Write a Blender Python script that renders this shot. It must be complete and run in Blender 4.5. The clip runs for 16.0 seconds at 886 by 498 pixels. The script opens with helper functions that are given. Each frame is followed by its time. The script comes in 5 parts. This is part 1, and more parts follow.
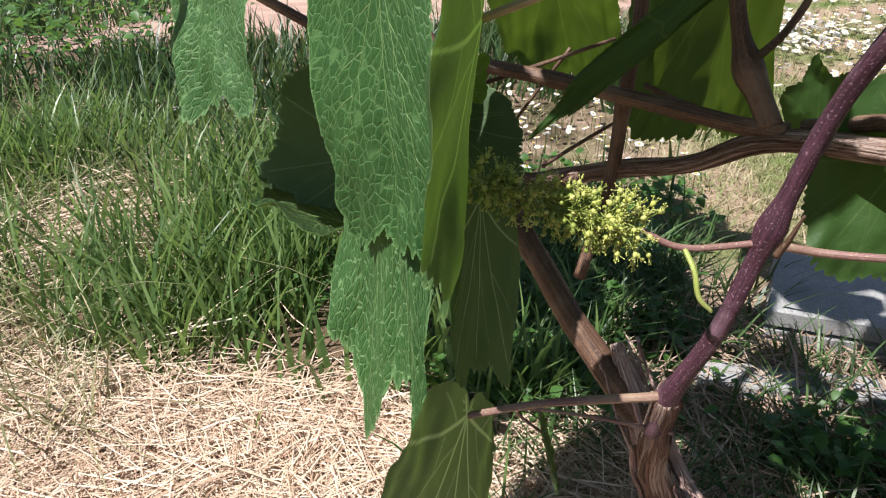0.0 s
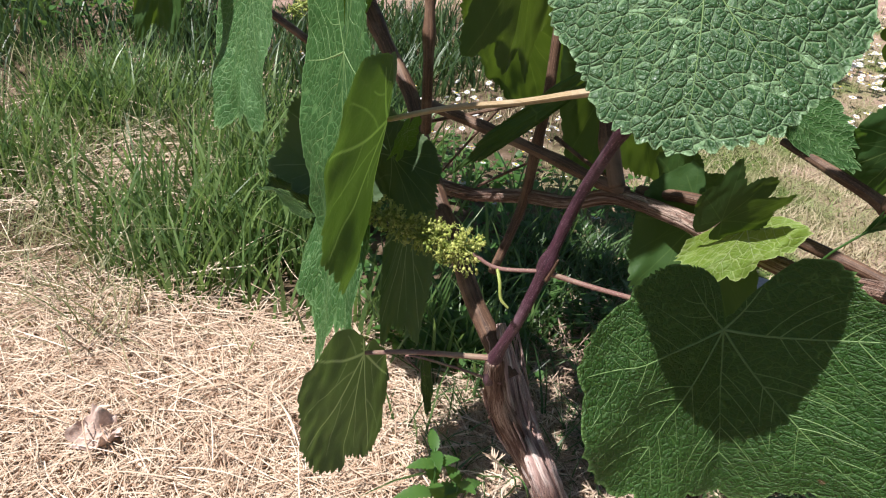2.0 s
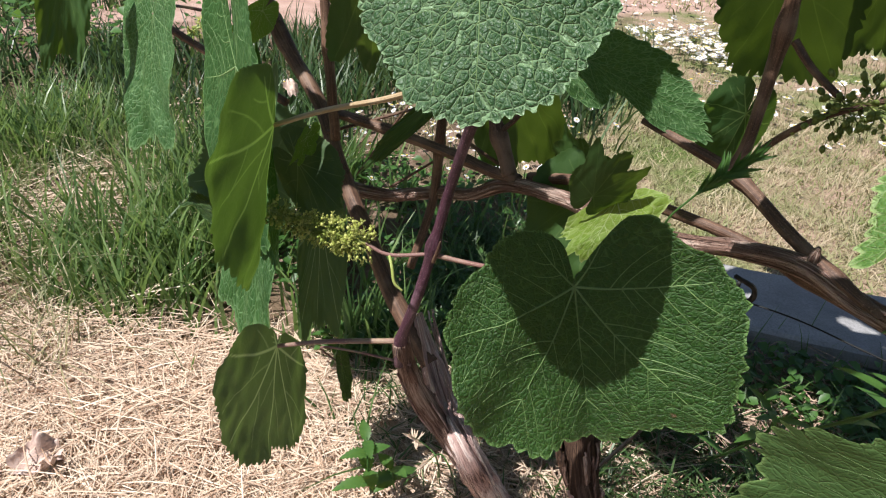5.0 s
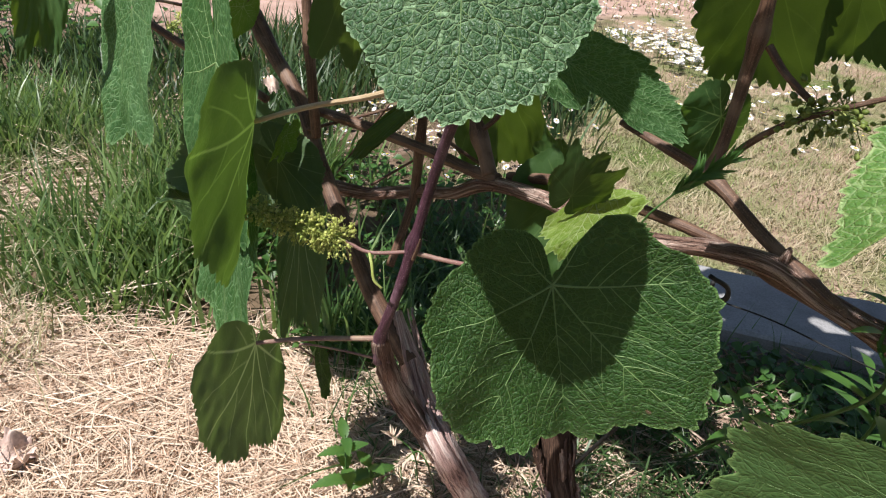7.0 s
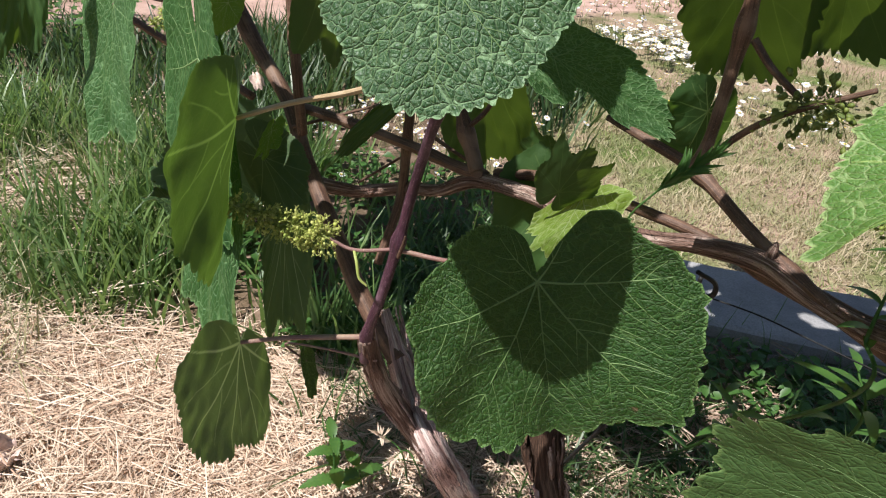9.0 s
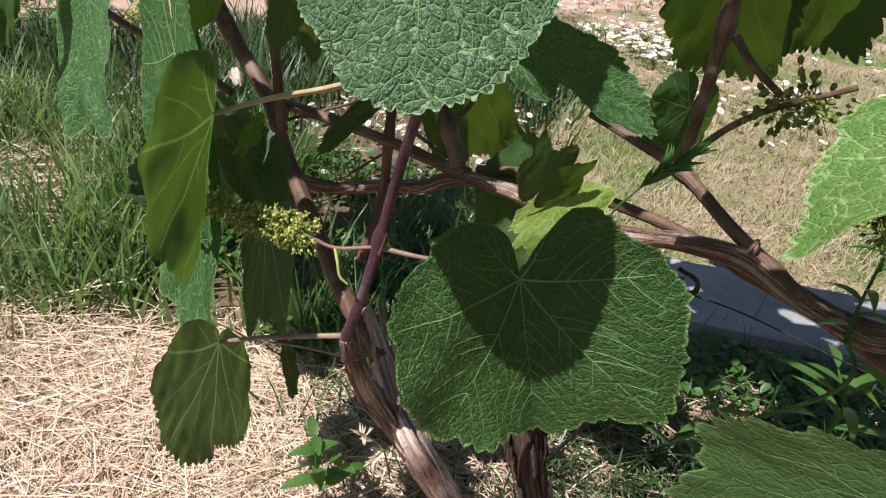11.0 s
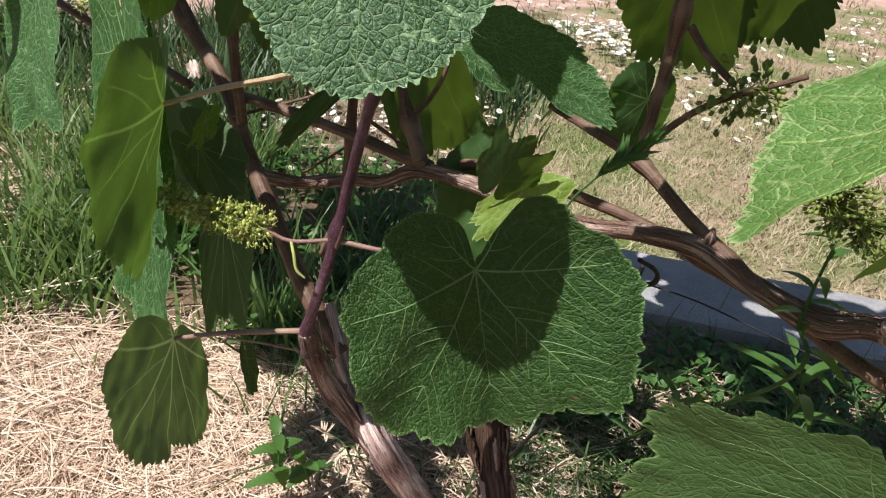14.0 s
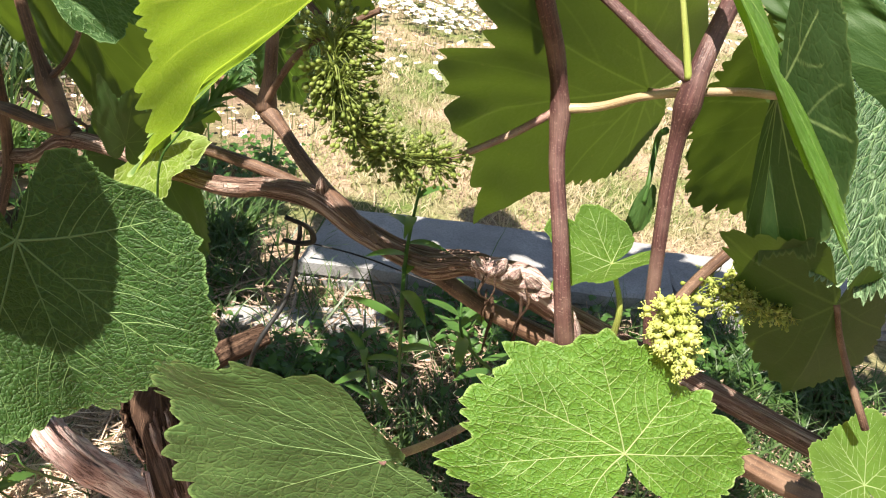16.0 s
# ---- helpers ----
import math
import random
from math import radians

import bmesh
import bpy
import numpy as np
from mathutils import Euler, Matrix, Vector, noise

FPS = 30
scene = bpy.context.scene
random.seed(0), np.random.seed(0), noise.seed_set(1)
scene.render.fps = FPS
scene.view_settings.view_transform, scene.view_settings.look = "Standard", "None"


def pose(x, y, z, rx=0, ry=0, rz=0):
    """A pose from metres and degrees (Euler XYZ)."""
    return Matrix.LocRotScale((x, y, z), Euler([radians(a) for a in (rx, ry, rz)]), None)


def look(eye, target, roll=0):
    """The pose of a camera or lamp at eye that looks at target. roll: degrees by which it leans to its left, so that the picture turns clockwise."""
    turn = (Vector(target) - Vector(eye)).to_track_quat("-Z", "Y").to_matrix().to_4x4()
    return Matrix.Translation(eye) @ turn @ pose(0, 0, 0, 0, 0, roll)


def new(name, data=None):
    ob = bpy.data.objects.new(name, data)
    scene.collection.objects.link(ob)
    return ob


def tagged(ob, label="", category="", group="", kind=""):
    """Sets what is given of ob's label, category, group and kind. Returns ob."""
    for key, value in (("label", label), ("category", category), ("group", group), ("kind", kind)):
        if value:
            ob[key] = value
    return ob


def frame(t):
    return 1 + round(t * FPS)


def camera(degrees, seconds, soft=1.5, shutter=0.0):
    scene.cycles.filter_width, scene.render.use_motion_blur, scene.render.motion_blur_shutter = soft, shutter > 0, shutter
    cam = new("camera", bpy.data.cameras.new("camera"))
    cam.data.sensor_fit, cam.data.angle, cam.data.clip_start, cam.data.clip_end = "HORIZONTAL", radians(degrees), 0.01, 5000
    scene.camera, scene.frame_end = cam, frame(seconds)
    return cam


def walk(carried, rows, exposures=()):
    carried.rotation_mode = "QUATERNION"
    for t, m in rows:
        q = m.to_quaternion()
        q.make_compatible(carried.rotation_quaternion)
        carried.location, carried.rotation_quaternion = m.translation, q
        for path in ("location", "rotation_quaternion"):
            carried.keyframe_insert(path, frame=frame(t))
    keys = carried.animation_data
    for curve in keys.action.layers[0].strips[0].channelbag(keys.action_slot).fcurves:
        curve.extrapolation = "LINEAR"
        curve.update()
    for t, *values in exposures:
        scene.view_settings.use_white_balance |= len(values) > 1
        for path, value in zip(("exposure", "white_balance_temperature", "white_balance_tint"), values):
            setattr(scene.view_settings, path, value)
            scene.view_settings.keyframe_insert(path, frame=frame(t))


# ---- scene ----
cam = camera(66.2, 16.0, 1.15)
PATH = [
    (0, (0.258, 0.57, 0.627), (-0.282, 2.23, -0.349), 1.0),
    (0.5, (0.251, 0.562, 0.622), (-0.256, 2.237, -0.345), 2.7),
    (1, (0.263, 0.539, 0.645), (-0.258, 2.193, -0.351), 2.5),
    (1.5, (0.338, 0.49, 0.71), (-0.152, 2.112, -0.352), 4.8),
    (2, (0.391, 0.442, 0.762), (-0.197, 2.03, -0.303), 7.1),
    (2.5, (0.431, 0.415, 0.776), (-0.121, 2.006, -0.303), 5.3),
    (3, (0.463, 0.42, 0.778), (-0.082, 2.039, -0.262), 4.4),
    (3.5, (0.473, 0.421, 0.776), (-0.092, 2.042, -0.249), 2.6),
    (5.8, (0.462, 0.416, 0.772), (-0.02, 2.069, -0.244), 4.9),
    (6, (0.463, 0.414, 0.772), (-0.017, 2.069, -0.242), 4.9),
    (6.5, (0.465, 0.416, 0.773), (-0.009, 2.072, -0.243), 5.0),
    (7, (0.466, 0.416, 0.773), (0.015, 2.076, -0.247), 5.6),
    (7.5, (0.468, 0.415, 0.775), (0.023, 2.083, -0.236), 5.7),
    (8, (0.468, 0.417, 0.773), (0.025, 2.085, -0.238), 5.5),
    (8.5, (0.469, 0.42, 0.771), (0.02, 2.08, -0.25), 5.2),
    (9, (0.471, 0.422, 0.77), (0.04, 2.086, -0.253), 5.6),
    (9.5, (0.47, 0.423, 0.767), (0.055, 2.085, -0.267), 6.1),
    (10, (0.469, 0.423, 0.767), (0.07, 2.091, -0.262), 6.5),
    (10.2, (0.471, 0.424, 0.768), (0.082, 2.095, -0.261), 6.7),
    (12.5, (0.47, 0.428, 0.765), (0.092, 2.106, -0.257), 5.8),
    (13, (0.468, 0.428, 0.761), (0.121, 2.104, -0.274), 6.7),
    (13.5, (0.473, 0.429, 0.761), (0.158, 2.12, -0.26), 7.4),
    (14, (0.484, 0.433, 0.762), (0.173, 2.123, -0.261), 7.1),
    (14.5, (0.507, 0.442, 0.755), (0.214, 2.124, -0.286), 6.5),
    (15, (0.571, 0.465, 0.756), (0.437, 2.161, -0.297), 7.6),
    (15.5, (0.629, 0.475, 0.757), (0.648, 2.181, -0.287), 9.3),
    (16, (0.663, 0.478, 0.754), (0.759, 2.19, -0.274), 9.1),
]
EXPOSURES = [(0.0, 0.9, 6350, 10), (1.5, 0.8, 6350, 10), (14.0, 0.76, 6400, 10), (14.8, 0.86, 6650, 10), (15.5, 1.2, 7000, 10), (16.0, 1.6, 7150, 10)]
walk(cam, [(t, look(eye, target, roll)) for t, eye, target, roll in PATH], EXPOSURES)

# ---- daylight: clear sky, high sun ----
SUN_DIR = Vector((-0.064, -0.078, 0.178)).normalized()   # towards the sun
elev = math.asin(SUN_DIR.z)
azim = math.atan2(SUN_DIR.x, SUN_DIR.y)
world = bpy.data.worlds.new("sky_world")
scene.world = world
world.use_nodes = True
wn = world.node_tree
wn.nodes.clear()
sky = wn.nodes.new("ShaderNodeTexSky")
sky.sky_type = "NISHITA"
sky.sun_disc = False
sky.sun_elevation = elev
sky.sun_rotation = azim
bg = wn.nodes.new("ShaderNodeBackground")
bg.inputs[1].default_value = 0.05
wo = wn.nodes.new("ShaderNodeOutputWorld")
wn.links.new(sky.outputs[0], bg.inputs[0])
wn.links.new(bg.outputs[0], wo.inputs[0])
sun_data = bpy.data.lights.new("sun", "SUN")
sun_data.energy = 5.0
sun_data.angle = radians(0.53)
sun_data.color = (1.0, 0.96, 0.92)
sun = new("sun", sun_data)
sun.matrix_world = look(SUN_DIR * 20, (0, 0, 0))


# ---- materials ----
class Mat:
    """A small wrapper to write node trees briefly."""

    def __init__(self, name):
        self.m = bpy.data.materials.new(name)
        self.m.use_nodes = True
        self.t = self.m.node_tree
        self.t.nodes.clear()
        self.out = self.n("ShaderNodeOutputMaterial")

    def n(self, kind, **sets):
        node = self.t.nodes.new(kind)
        for k, v in sets.items():
            if k == "blend":
                node.blend_type = v
            elif k == "op":
                node.operation = v
            elif k == "dt":
                node.data_type = v
            elif k == "feature":
                node.feature = v
            elif k == "metric":
                node.distance = v
        return node

    def link(self, a, b):
        self.t.links.new(a, b)

    def put(self, sock, v):
        if hasattr(v, "is_linked"):
            self.link(v, sock)
        else:
            sock.default_value = v

    def noise(self, vec, scale, detail=4.0, rough=0.55, dist=0.0):
        n = self.n("ShaderNodeTexNoise")
        if vec is not None:
            self.link(vec, n.inputs["Vector"])
        n.inputs["Scale"].default_value = scale
        n.inputs["Detail"].default_value = detail
        n.inputs["Roughness"].default_value = rough
        n.inputs["Distortion"].default_value = dist
        return n.outputs["Fac"]

    def ramp(self, fac, stops):
        n = self.n("ShaderNodeValToRGB")
        self.put(n.inputs[0], fac)
        el = n.color_ramp.elements
        while len(el) < len(stops):
            el.new(0.5)
        for e, (p, c) in zip(el, stops):
            e.position = p
            e.color = (*c, 1.0) if len(c) == 3 else c
        return n.outputs[0]

    def mix(self, fac, a, b, blend="MIX"):
        n = self.n("ShaderNodeMix", dt="RGBA", blend=blend)
        self.put(n.inputs[0], fac)
        for i, v in ((6, a), (7, b)):
            self.put(n.inputs[i], v if hasattr(v, "is_linked") else (*v, 1.0))
        return n.outputs[2]

    def math(self, op, a, b=0.0, clamp=False):
        n = self.n("ShaderNodeMath", op=op)
        n.use_clamp = clamp
        self.put(n.inputs[0], a)
        self.put(n.inputs[1], b)
        return n.outputs[0]

    def scaled(self, vec, s):
        n = self.n("ShaderNodeMapping")
        self.link(vec, n.inputs[0])
        n.inputs["Scale"].default_value = s
        return n.outputs[0]

    def bump(self, height, strength, distance, normal=None):
        n = self.n("ShaderNodeBump")
        self.put(n.inputs["Height"], height)
        n.inputs["Strength"].default_value = strength
        n.inputs["Distance"].default_value = distance
        if normal is not None:
            self.link(normal, n.inputs["Normal"])
        return n.outputs[0]

    def principled(self, colour, rough, normal=None, spec=0.5):
        n = self.n("ShaderNodeBsdfPrincipled")
        self.put(n.inputs["Base Color"], colour if hasattr(colour, "is_linked") else (*colour, 1.0))
        self.put(n.inputs["Roughness"], rough)
        n.inputs["Specular IOR Level"].default_value = spec
        if normal is not None:
            self.link(normal, n.inputs["Normal"])
        return n.outputs[0]

    def translucent(self, colour, normal=None):
        n = self.n("ShaderNodeBsdfTranslucent")
        self.put(n.inputs["Color"], colour if hasattr(colour, "is_linked") else (*colour, 1.0))
        if normal is not None:
            self.link(normal, n.inputs["Normal"])
        return n.outputs[0]

    def blend(self, fac, a, b):
        n = self.n("ShaderNodeMixShader")
        self.put(n.inputs[0], fac)
        self.link(a, n.inputs[1])
        self.link(b, n.inputs[2])
        return n.outputs[0]

    def done(self, shader):
        self.link(shader, self.out.inputs[0])
        return self.m


def uv_of(k):
    return k.n("ShaderNodeTexCoord").outputs["UV"]


def obj_of(k):
    return k.n("ShaderNodeTexCoord").outputs["Object"]


def random_of(k):
    return k.n("ShaderNodeObjectInfo").outputs["Random"]


def island_of(k):
    return k.n("ShaderNodeNewGeometry").outputs["Random Per Island"]


def make_leaf_material(name, dark, light, glow, thin=0.3, rough=0.42, cells=26.0, relief=0.5, vein=(0.25, 0.36, 0.13), lines=0.75, spec=0.5, deep=0.0024, ribs=None, crisp=False):
    """Vine leaf: netted veins, quilted relief between them, a thin pale rim, light shining through."""
    k = Mat(name)
    uv = uv_of(k)
    wob = k.n("ShaderNodeTexNoise")
    k.link(uv, wob.inputs["Vector"])
    wob.inputs["Scale"].default_value = 11.0
    wob.inputs["Detail"].default_value = 2.0
    comb = k.n("ShaderNodeVectorMath", op="MULTIPLY_ADD")
    k.link(wob.outputs["Color"], comb.inputs[0])
    comb.inputs[1].default_value = (0.02, 0.02, 0.0)
    k.link(uv, comb.inputs[2])

    def cell(scale, randomness):
        v = k.n("ShaderNodeTexVoronoi", feature="DISTANCE_TO_EDGE")
        v.inputs["Scale"].default_value = scale
        v.inputs["Randomness"].default_value = randomness
        k.link(comb.outputs[0], v.inputs["Vector"])
        return v.outputs["Distance"]

    coarse, fine, tiny = cell(cells * 0.42, 0.9), cell(cells, 0.95), cell(cells * 2.4, 1.0)
    wide = 1.45 if crisp else 1.0
    net = k.ramp(coarse, [(0.0, (1, 1, 1)), (0.03 * wide, (0.7, 0.7, 0.7)), (0.06 * wide, (0, 0, 0))])
    net2 = k.ramp(fine, [(0.0, (1, 1, 1)), (0.1, (0, 0, 0))])
    blot = k.noise(uv, 2.6, 5.0, 0.6)
    tint = k.mix(k.ramp(blot, [(0.3, (0, 0, 0)), (0.7, (1, 1, 1))]), dark, light)
    hsv = k.n("ShaderNodeHueSaturation")
    k.link(tint, hsv.inputs["Color"])
    k.link(k.math("MULTIPLY_ADD", random_of(k), 0.4), hsv.inputs["Value"])
    hsv.inputs["Value"].links[0].from_node.inputs[2].default_value = 0.8
    strong = k.ramp(k.noise(uv, 7.0, 3.0), [(0.36, (0.8,) * 3 if crisp else (0.45,) * 3), (0.6, (1, 1, 1))])
    col = k.mix(k.math("MULTIPLY", k.math("MULTIPLY", net, lines), strong), hsv.outputs[0], vein)
    col = k.mix(k.math("MULTIPLY", k.math("MULTIPLY", net2, 0.3 * lines), strong), col, vein)
    speck = k.noise(uv, 60.0, 2.0)
    col = k.mix(k.ramp(speck, [(0.68, (0, 0, 0)), (0.78, (0.35, 0.35, 0.35))]), col, (0.16, 0.14, 0.05))
    if not crisp:
        scab = k.noise(uv, 8.5, 3.0, 0.5)
        col = k.mix(k.ramp(scab, [(0.755, (0, 0, 0)), (0.775, (0.8, 0.8, 0.8))]), col, (0.15, 0.08, 0.05))
    if ribs:
        node = k.n("ShaderNodeAttribute")
        node.attribute_name = "vein"
        col = k.mix(node.outputs["Fac"], col, ribs)
    edge = k.n("ShaderNodeAttribute")
    edge.attribute_name = "rim"
    rim = k.ramp(edge.outputs["Fac"], [(0.975, (0, 0, 0)), (0.992, (0.7, 0.7, 0.7))])
    col = k.mix(rim, col, vein)
    up = k.ramp(coarse, [(0.0, (0, 0, 0)), (0.07, (0.7, 0.7, 0.7)), (0.2, (0.95, 0.95, 0.95)), (0.5, (1, 1, 1))])
    up2 = k.ramp(fine, [(0.0, (0, 0, 0)), (0.18, (0.7, 0.7, 0.7)), (0.42, (1, 1, 1))])
    up3 = k.ramp(tiny, [(0.0, (0, 0, 0)), (0.3, (1, 1, 1))])
    h = k.mix(0.24 if crisp else 0.4, up, up2)
    grain = k.noise(uv, 160.0, 2.0)
    nrm = k.bump(h, relief, deep)
    nrm = k.bump(up3, relief * (0.3 if crisp else 0.45), 0.0005, nrm)
    nrm = k.bump(grain, 0.12, 0.0005, nrm)
    r = k.math("MULTIPLY_ADD", grain, 0.22)
    r.node.inputs[2].default_value = rough
    body = k.principled(col, r, nrm, spec)
    g = k.mix(k.math("MULTIPLY", net, 0.3 * lines), glow, tuple(c * 0.55 for c in glow))
    g = k.mix(k.ramp(blot, [(0.3, (0, 0, 0)), (0.75, (0.5, 0.5, 0.5))]), g, tuple(c * 0.75 for c in glow))
    if ribs:
        g = k.mix(node.outputs["Fac"], g, tuple(min(1.0, 1.9 * c + 0.02) for c in glow))
    return k.done(k.blend(thin, body, k.translucent(g)))


def make_plain_leafy(name, a, b, glow, thin=0.3, rough=0.5, scale=40.0, spec=0.4, patch=0.0):
    """Blades and small weed leaves, each a little different."""
    k = Mat(name)
    pick = island_of(k)
    if patch:
        wide = k.ramp(k.noise(obj_of(k), patch, 4.0, 0.65), [(0.43, (0, 0, 0)), (0.57, (1, 1, 1))])
        pick = k.math("ADD", k.math("MULTIPLY", pick, 0.35), k.math("MULTIPLY", wide, 0.65))
    col = k.mix(pick, a, b)
    n = k.noise(obj_of(k), scale, 3.0)
    col = k.mix(k.math("MULTIPLY", n, 0.5), col, tuple(0.6 * c for c in a))
    return k.done(k.blend(thin, k.principled(col, rough, None, spec), k.translucent(glow)))


def make_stem_material(name, a, b, spots, rough=0.45, streak=(36.0, 1.2, 1.0), bumpy=0.25):
    """Smooth young wood with lengthwise streaks and tiny pale flecks."""
    k = Mat(name)
    uv = uv_of(k)
    s = k.noise(k.scaled(uv, streak), 1.0, 4.0, 0.6)
    col = k.mix(k.ramp(s, [(0.36, (0, 0, 0)), (0.64, (1, 1, 1))]), a, b)
    crack = k.noise(k.scaled(uv, (streak[0] * 2.2, streak[1] * 2.5, 1.0)), 1.0, 3.0, 0.6)
    col = k.mix(k.ramp(crack, [(0.36, (0.75, 0.75, 0.75)), (0.47, (0, 0, 0))]), col, tuple(0.5 * c for c in a))
    lump = k.noise(obj_of(k), 35.0, 3.0)
    col = k.mix(k.ramp(lump, [(0.48, (0, 0, 0)), (0.72, (0.5, 0.5, 0.5))]), col, spots)
    fleck = k.noise(obj_of(k), 900.0, 1.0)
    col = k.mix(k.ramp(fleck, [(0.62, (0, 0, 0)), (0.7, (0.6, 0.6, 0.6))]), col, spots)
    nrm = k.bump(s, bumpy, 0.0014)
    nrm = k.bump(crack, bumpy, 0.0006, nrm)
    nrm = k.bump(fleck, 0.2, 0.0003, nrm)
    return k.done(k.principled(col, rough, nrm, 0.4))


def make_bark_material(name, dark, mid, pale):
    """Old fibrous bark that peels in long strips."""
    k = Mat(name)
    uv = uv_of(k)
    s = k.noise(k.scaled(uv, (18.0, 1.3, 1.0)), 1.0, 6.0, 0.65, 0.5)
    f = k.noise(k.scaled(uv, (70.0, 3.0, 1.0)), 1.0, 4.0, 0.6)
    big = k.noise(obj_of(k), 14.0, 4.0)
    col = k.ramp(s, [(0.33, dark), (0.43, mid), (0.5, mid), (0.59, pale)])
    col = k.mix(k.ramp(f, [(0.34, (0.8, 0.8, 0.8)), (0.45, (0, 0, 0))]), col, tuple(0.6 * c for c in dark))
    col = k.mix(k.ramp(big, [(0.45, (0, 0, 0)), (0.75, (0.4, 0.4, 0.4))]), col, tuple(0.5 * (a + b) for a, b in zip(dark, mid)))
    nrm = k.bump(s, 1.0, 0.009)
    nrm = k.bump(f, 0.9, 0.003, nrm)
    return k.done(k.principled(col, 0.85, nrm, 0.2))


def make_rough(name, stops, scale, bump_d, rough=0.9, fine=200.0):
    k = Mat(name)
    p = obj_of(k)
    n = k.noise(p, scale, 7.0, 0.62)
    g = k.noise(p, fine, 4.0, 0.6)
    col = k.ramp(n, stops)
    col = k.mix(k.ramp(g, [(0.3, (0.45, 0.45, 0.45)), (0.6, (0, 0, 0))]), col, tuple(0.5 * c for c in stops[0][1]))
    nrm = k.bump(g, 0.6, bump_d)
    nrm = k.bump(n, 0.5, bump_d * 3, nrm)
    return k.done(k.principled(col, rough, nrm, 0.25))


def make_ground_material():
    """Soil with thatch; straw litter near the vine, thin dry lawn and a bare reddish path further off."""
    k = Mat("soil_and_thatch")
    p = obj_of(k)
    big = k.noise(p, 2.6, 4.0, 0.6)
    mid = k.noise(p, 7.0, 6.0, 0.65)
    fine = k.noise(p, 120.0, 5.0, 0.65)
    fib = k.noise(k.scaled(p, (60.0, 400.0, 60.0)), 1.0, 3.0, 0.6, 1.2)
    soil = k.ramp(mid, [(0.3, (0.09, 0.06, 0.04)), (0.6, (0.2, 0.14, 0.09)), (0.8, (0.3, 0.22, 0.15))])
    thatch = k.ramp(fine, [(0.3, (0.15, 0.1, 0.065)), (0.55, (0.36, 0.26, 0.19)), (0.75, (0.52, 0.41, 0.32))])
    green = k.ramp(fine, [(0.3, (0.05, 0.08, 0.02)), (0.6, (0.13, 0.17, 0.05)), (0.8, (0.25, 0.27, 0.1))])
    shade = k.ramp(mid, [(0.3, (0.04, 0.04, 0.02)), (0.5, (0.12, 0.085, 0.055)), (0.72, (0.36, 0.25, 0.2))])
    lawn = k.mix(k.ramp(big, [(0.38, (0, 0, 0)), (0.58, (1, 1, 1))]), green, thatch)
    sep = k.n("ShaderNodeSeparateXYZ")
    k.link(p, sep.inputs[0])
    # distance from the vine row, roughened, splits litter from lawn
    edge = k.math("MULTIPLY_ADD", mid, 0.5)
    k.link(sep.outputs[1], edge.node.inputs[2])
    near = k.ramp(k.math("MULTIPLY", edge, 0.4), [(0.56, (1, 1, 1)), (0.72, (0, 0, 0))])
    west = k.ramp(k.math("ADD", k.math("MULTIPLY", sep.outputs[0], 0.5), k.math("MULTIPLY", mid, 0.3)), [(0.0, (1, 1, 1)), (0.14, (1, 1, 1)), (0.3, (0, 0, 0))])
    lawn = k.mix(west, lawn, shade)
    col = k.mix(near, lawn, soil)
    # bare path: a band far behind, running aslant
    band = k.math("ADD", k.math("MULTIPLY", sep.outputs[0], -0.9), sep.outputs[1])
    band = k.math("ADD", band, k.math("MULTIPLY", mid, 0.5))
    pathy = k.ramp(k.math("MULTIPLY", band, 0.1), [(0.45, (0, 0, 0)), (0.48, (1, 1, 1)), (0.68, (1, 1, 1)), (0.74, (0, 0, 0))])
    pinkish = k.ramp(mid, [(0.3, (0.3, 0.19, 0.15)), (0.7, (0.48, 0.34, 0.28))])
    col = k.mix(pathy, col, pinkish)
    nrm = k.bump(fib, 0.5, 0.004)
    nrm = k.bump(fine, 0.8, 0.006, nrm)
    return k.done(k.principled(col, 0.95, nrm, 0.1))


LEAF = make_leaf_material("vine_leaf", (0.011, 0.041, 0.006), (0.022, 0.064, 0.01), (0.16, 0.28, 0.02), 0.17, 0.38, 84.0, 1.0, (0.15, 0.27, 0.08), 0.42, 0.36, 0.0019)
QUILTED = make_leaf_material("quilted_vine_leaf", (0.016, 0.053, 0.016), (0.026, 0.073, 0.022), (0.18, 0.33, 0.035), 0.2, 0.34, 54.0, 1.0, (0.24, 0.37, 0.19), 0.9, 0.5, 0.0024, None, True)
GREYGREEN = make_leaf_material("grey_green_vine_leaf", (0.024, 0.08, 0.02), (0.042, 0.115, 0.03), (0.17, 0.33, 0.03), 0.28, 0.42, 72.0, 0.85, (0.2, 0.34, 0.14), 0.7, 0.32, 0.0014, None, True)
FRESH = make_leaf_material("fresh_vine_leaf", (0.018, 0.064, 0.014), (0.032, 0.092, 0.021), (0.17, 0.33, 0.03), 0.26, 0.44, 72.0, 0.6, (0.13, 0.25, 0.085), 0.5, 0.3, 0.0012, None, True)
DUSTY = make_leaf_material("dusty_vine_leaf", (0.036, 0.08, 0.022), (0.064, 0.12, 0.034), (0.2, 0.32, 0.03), 0.22, 0.5, 48.0, 0.6, (0.16, 0.25, 0.08), 0.2, 0.3, 0.0013)
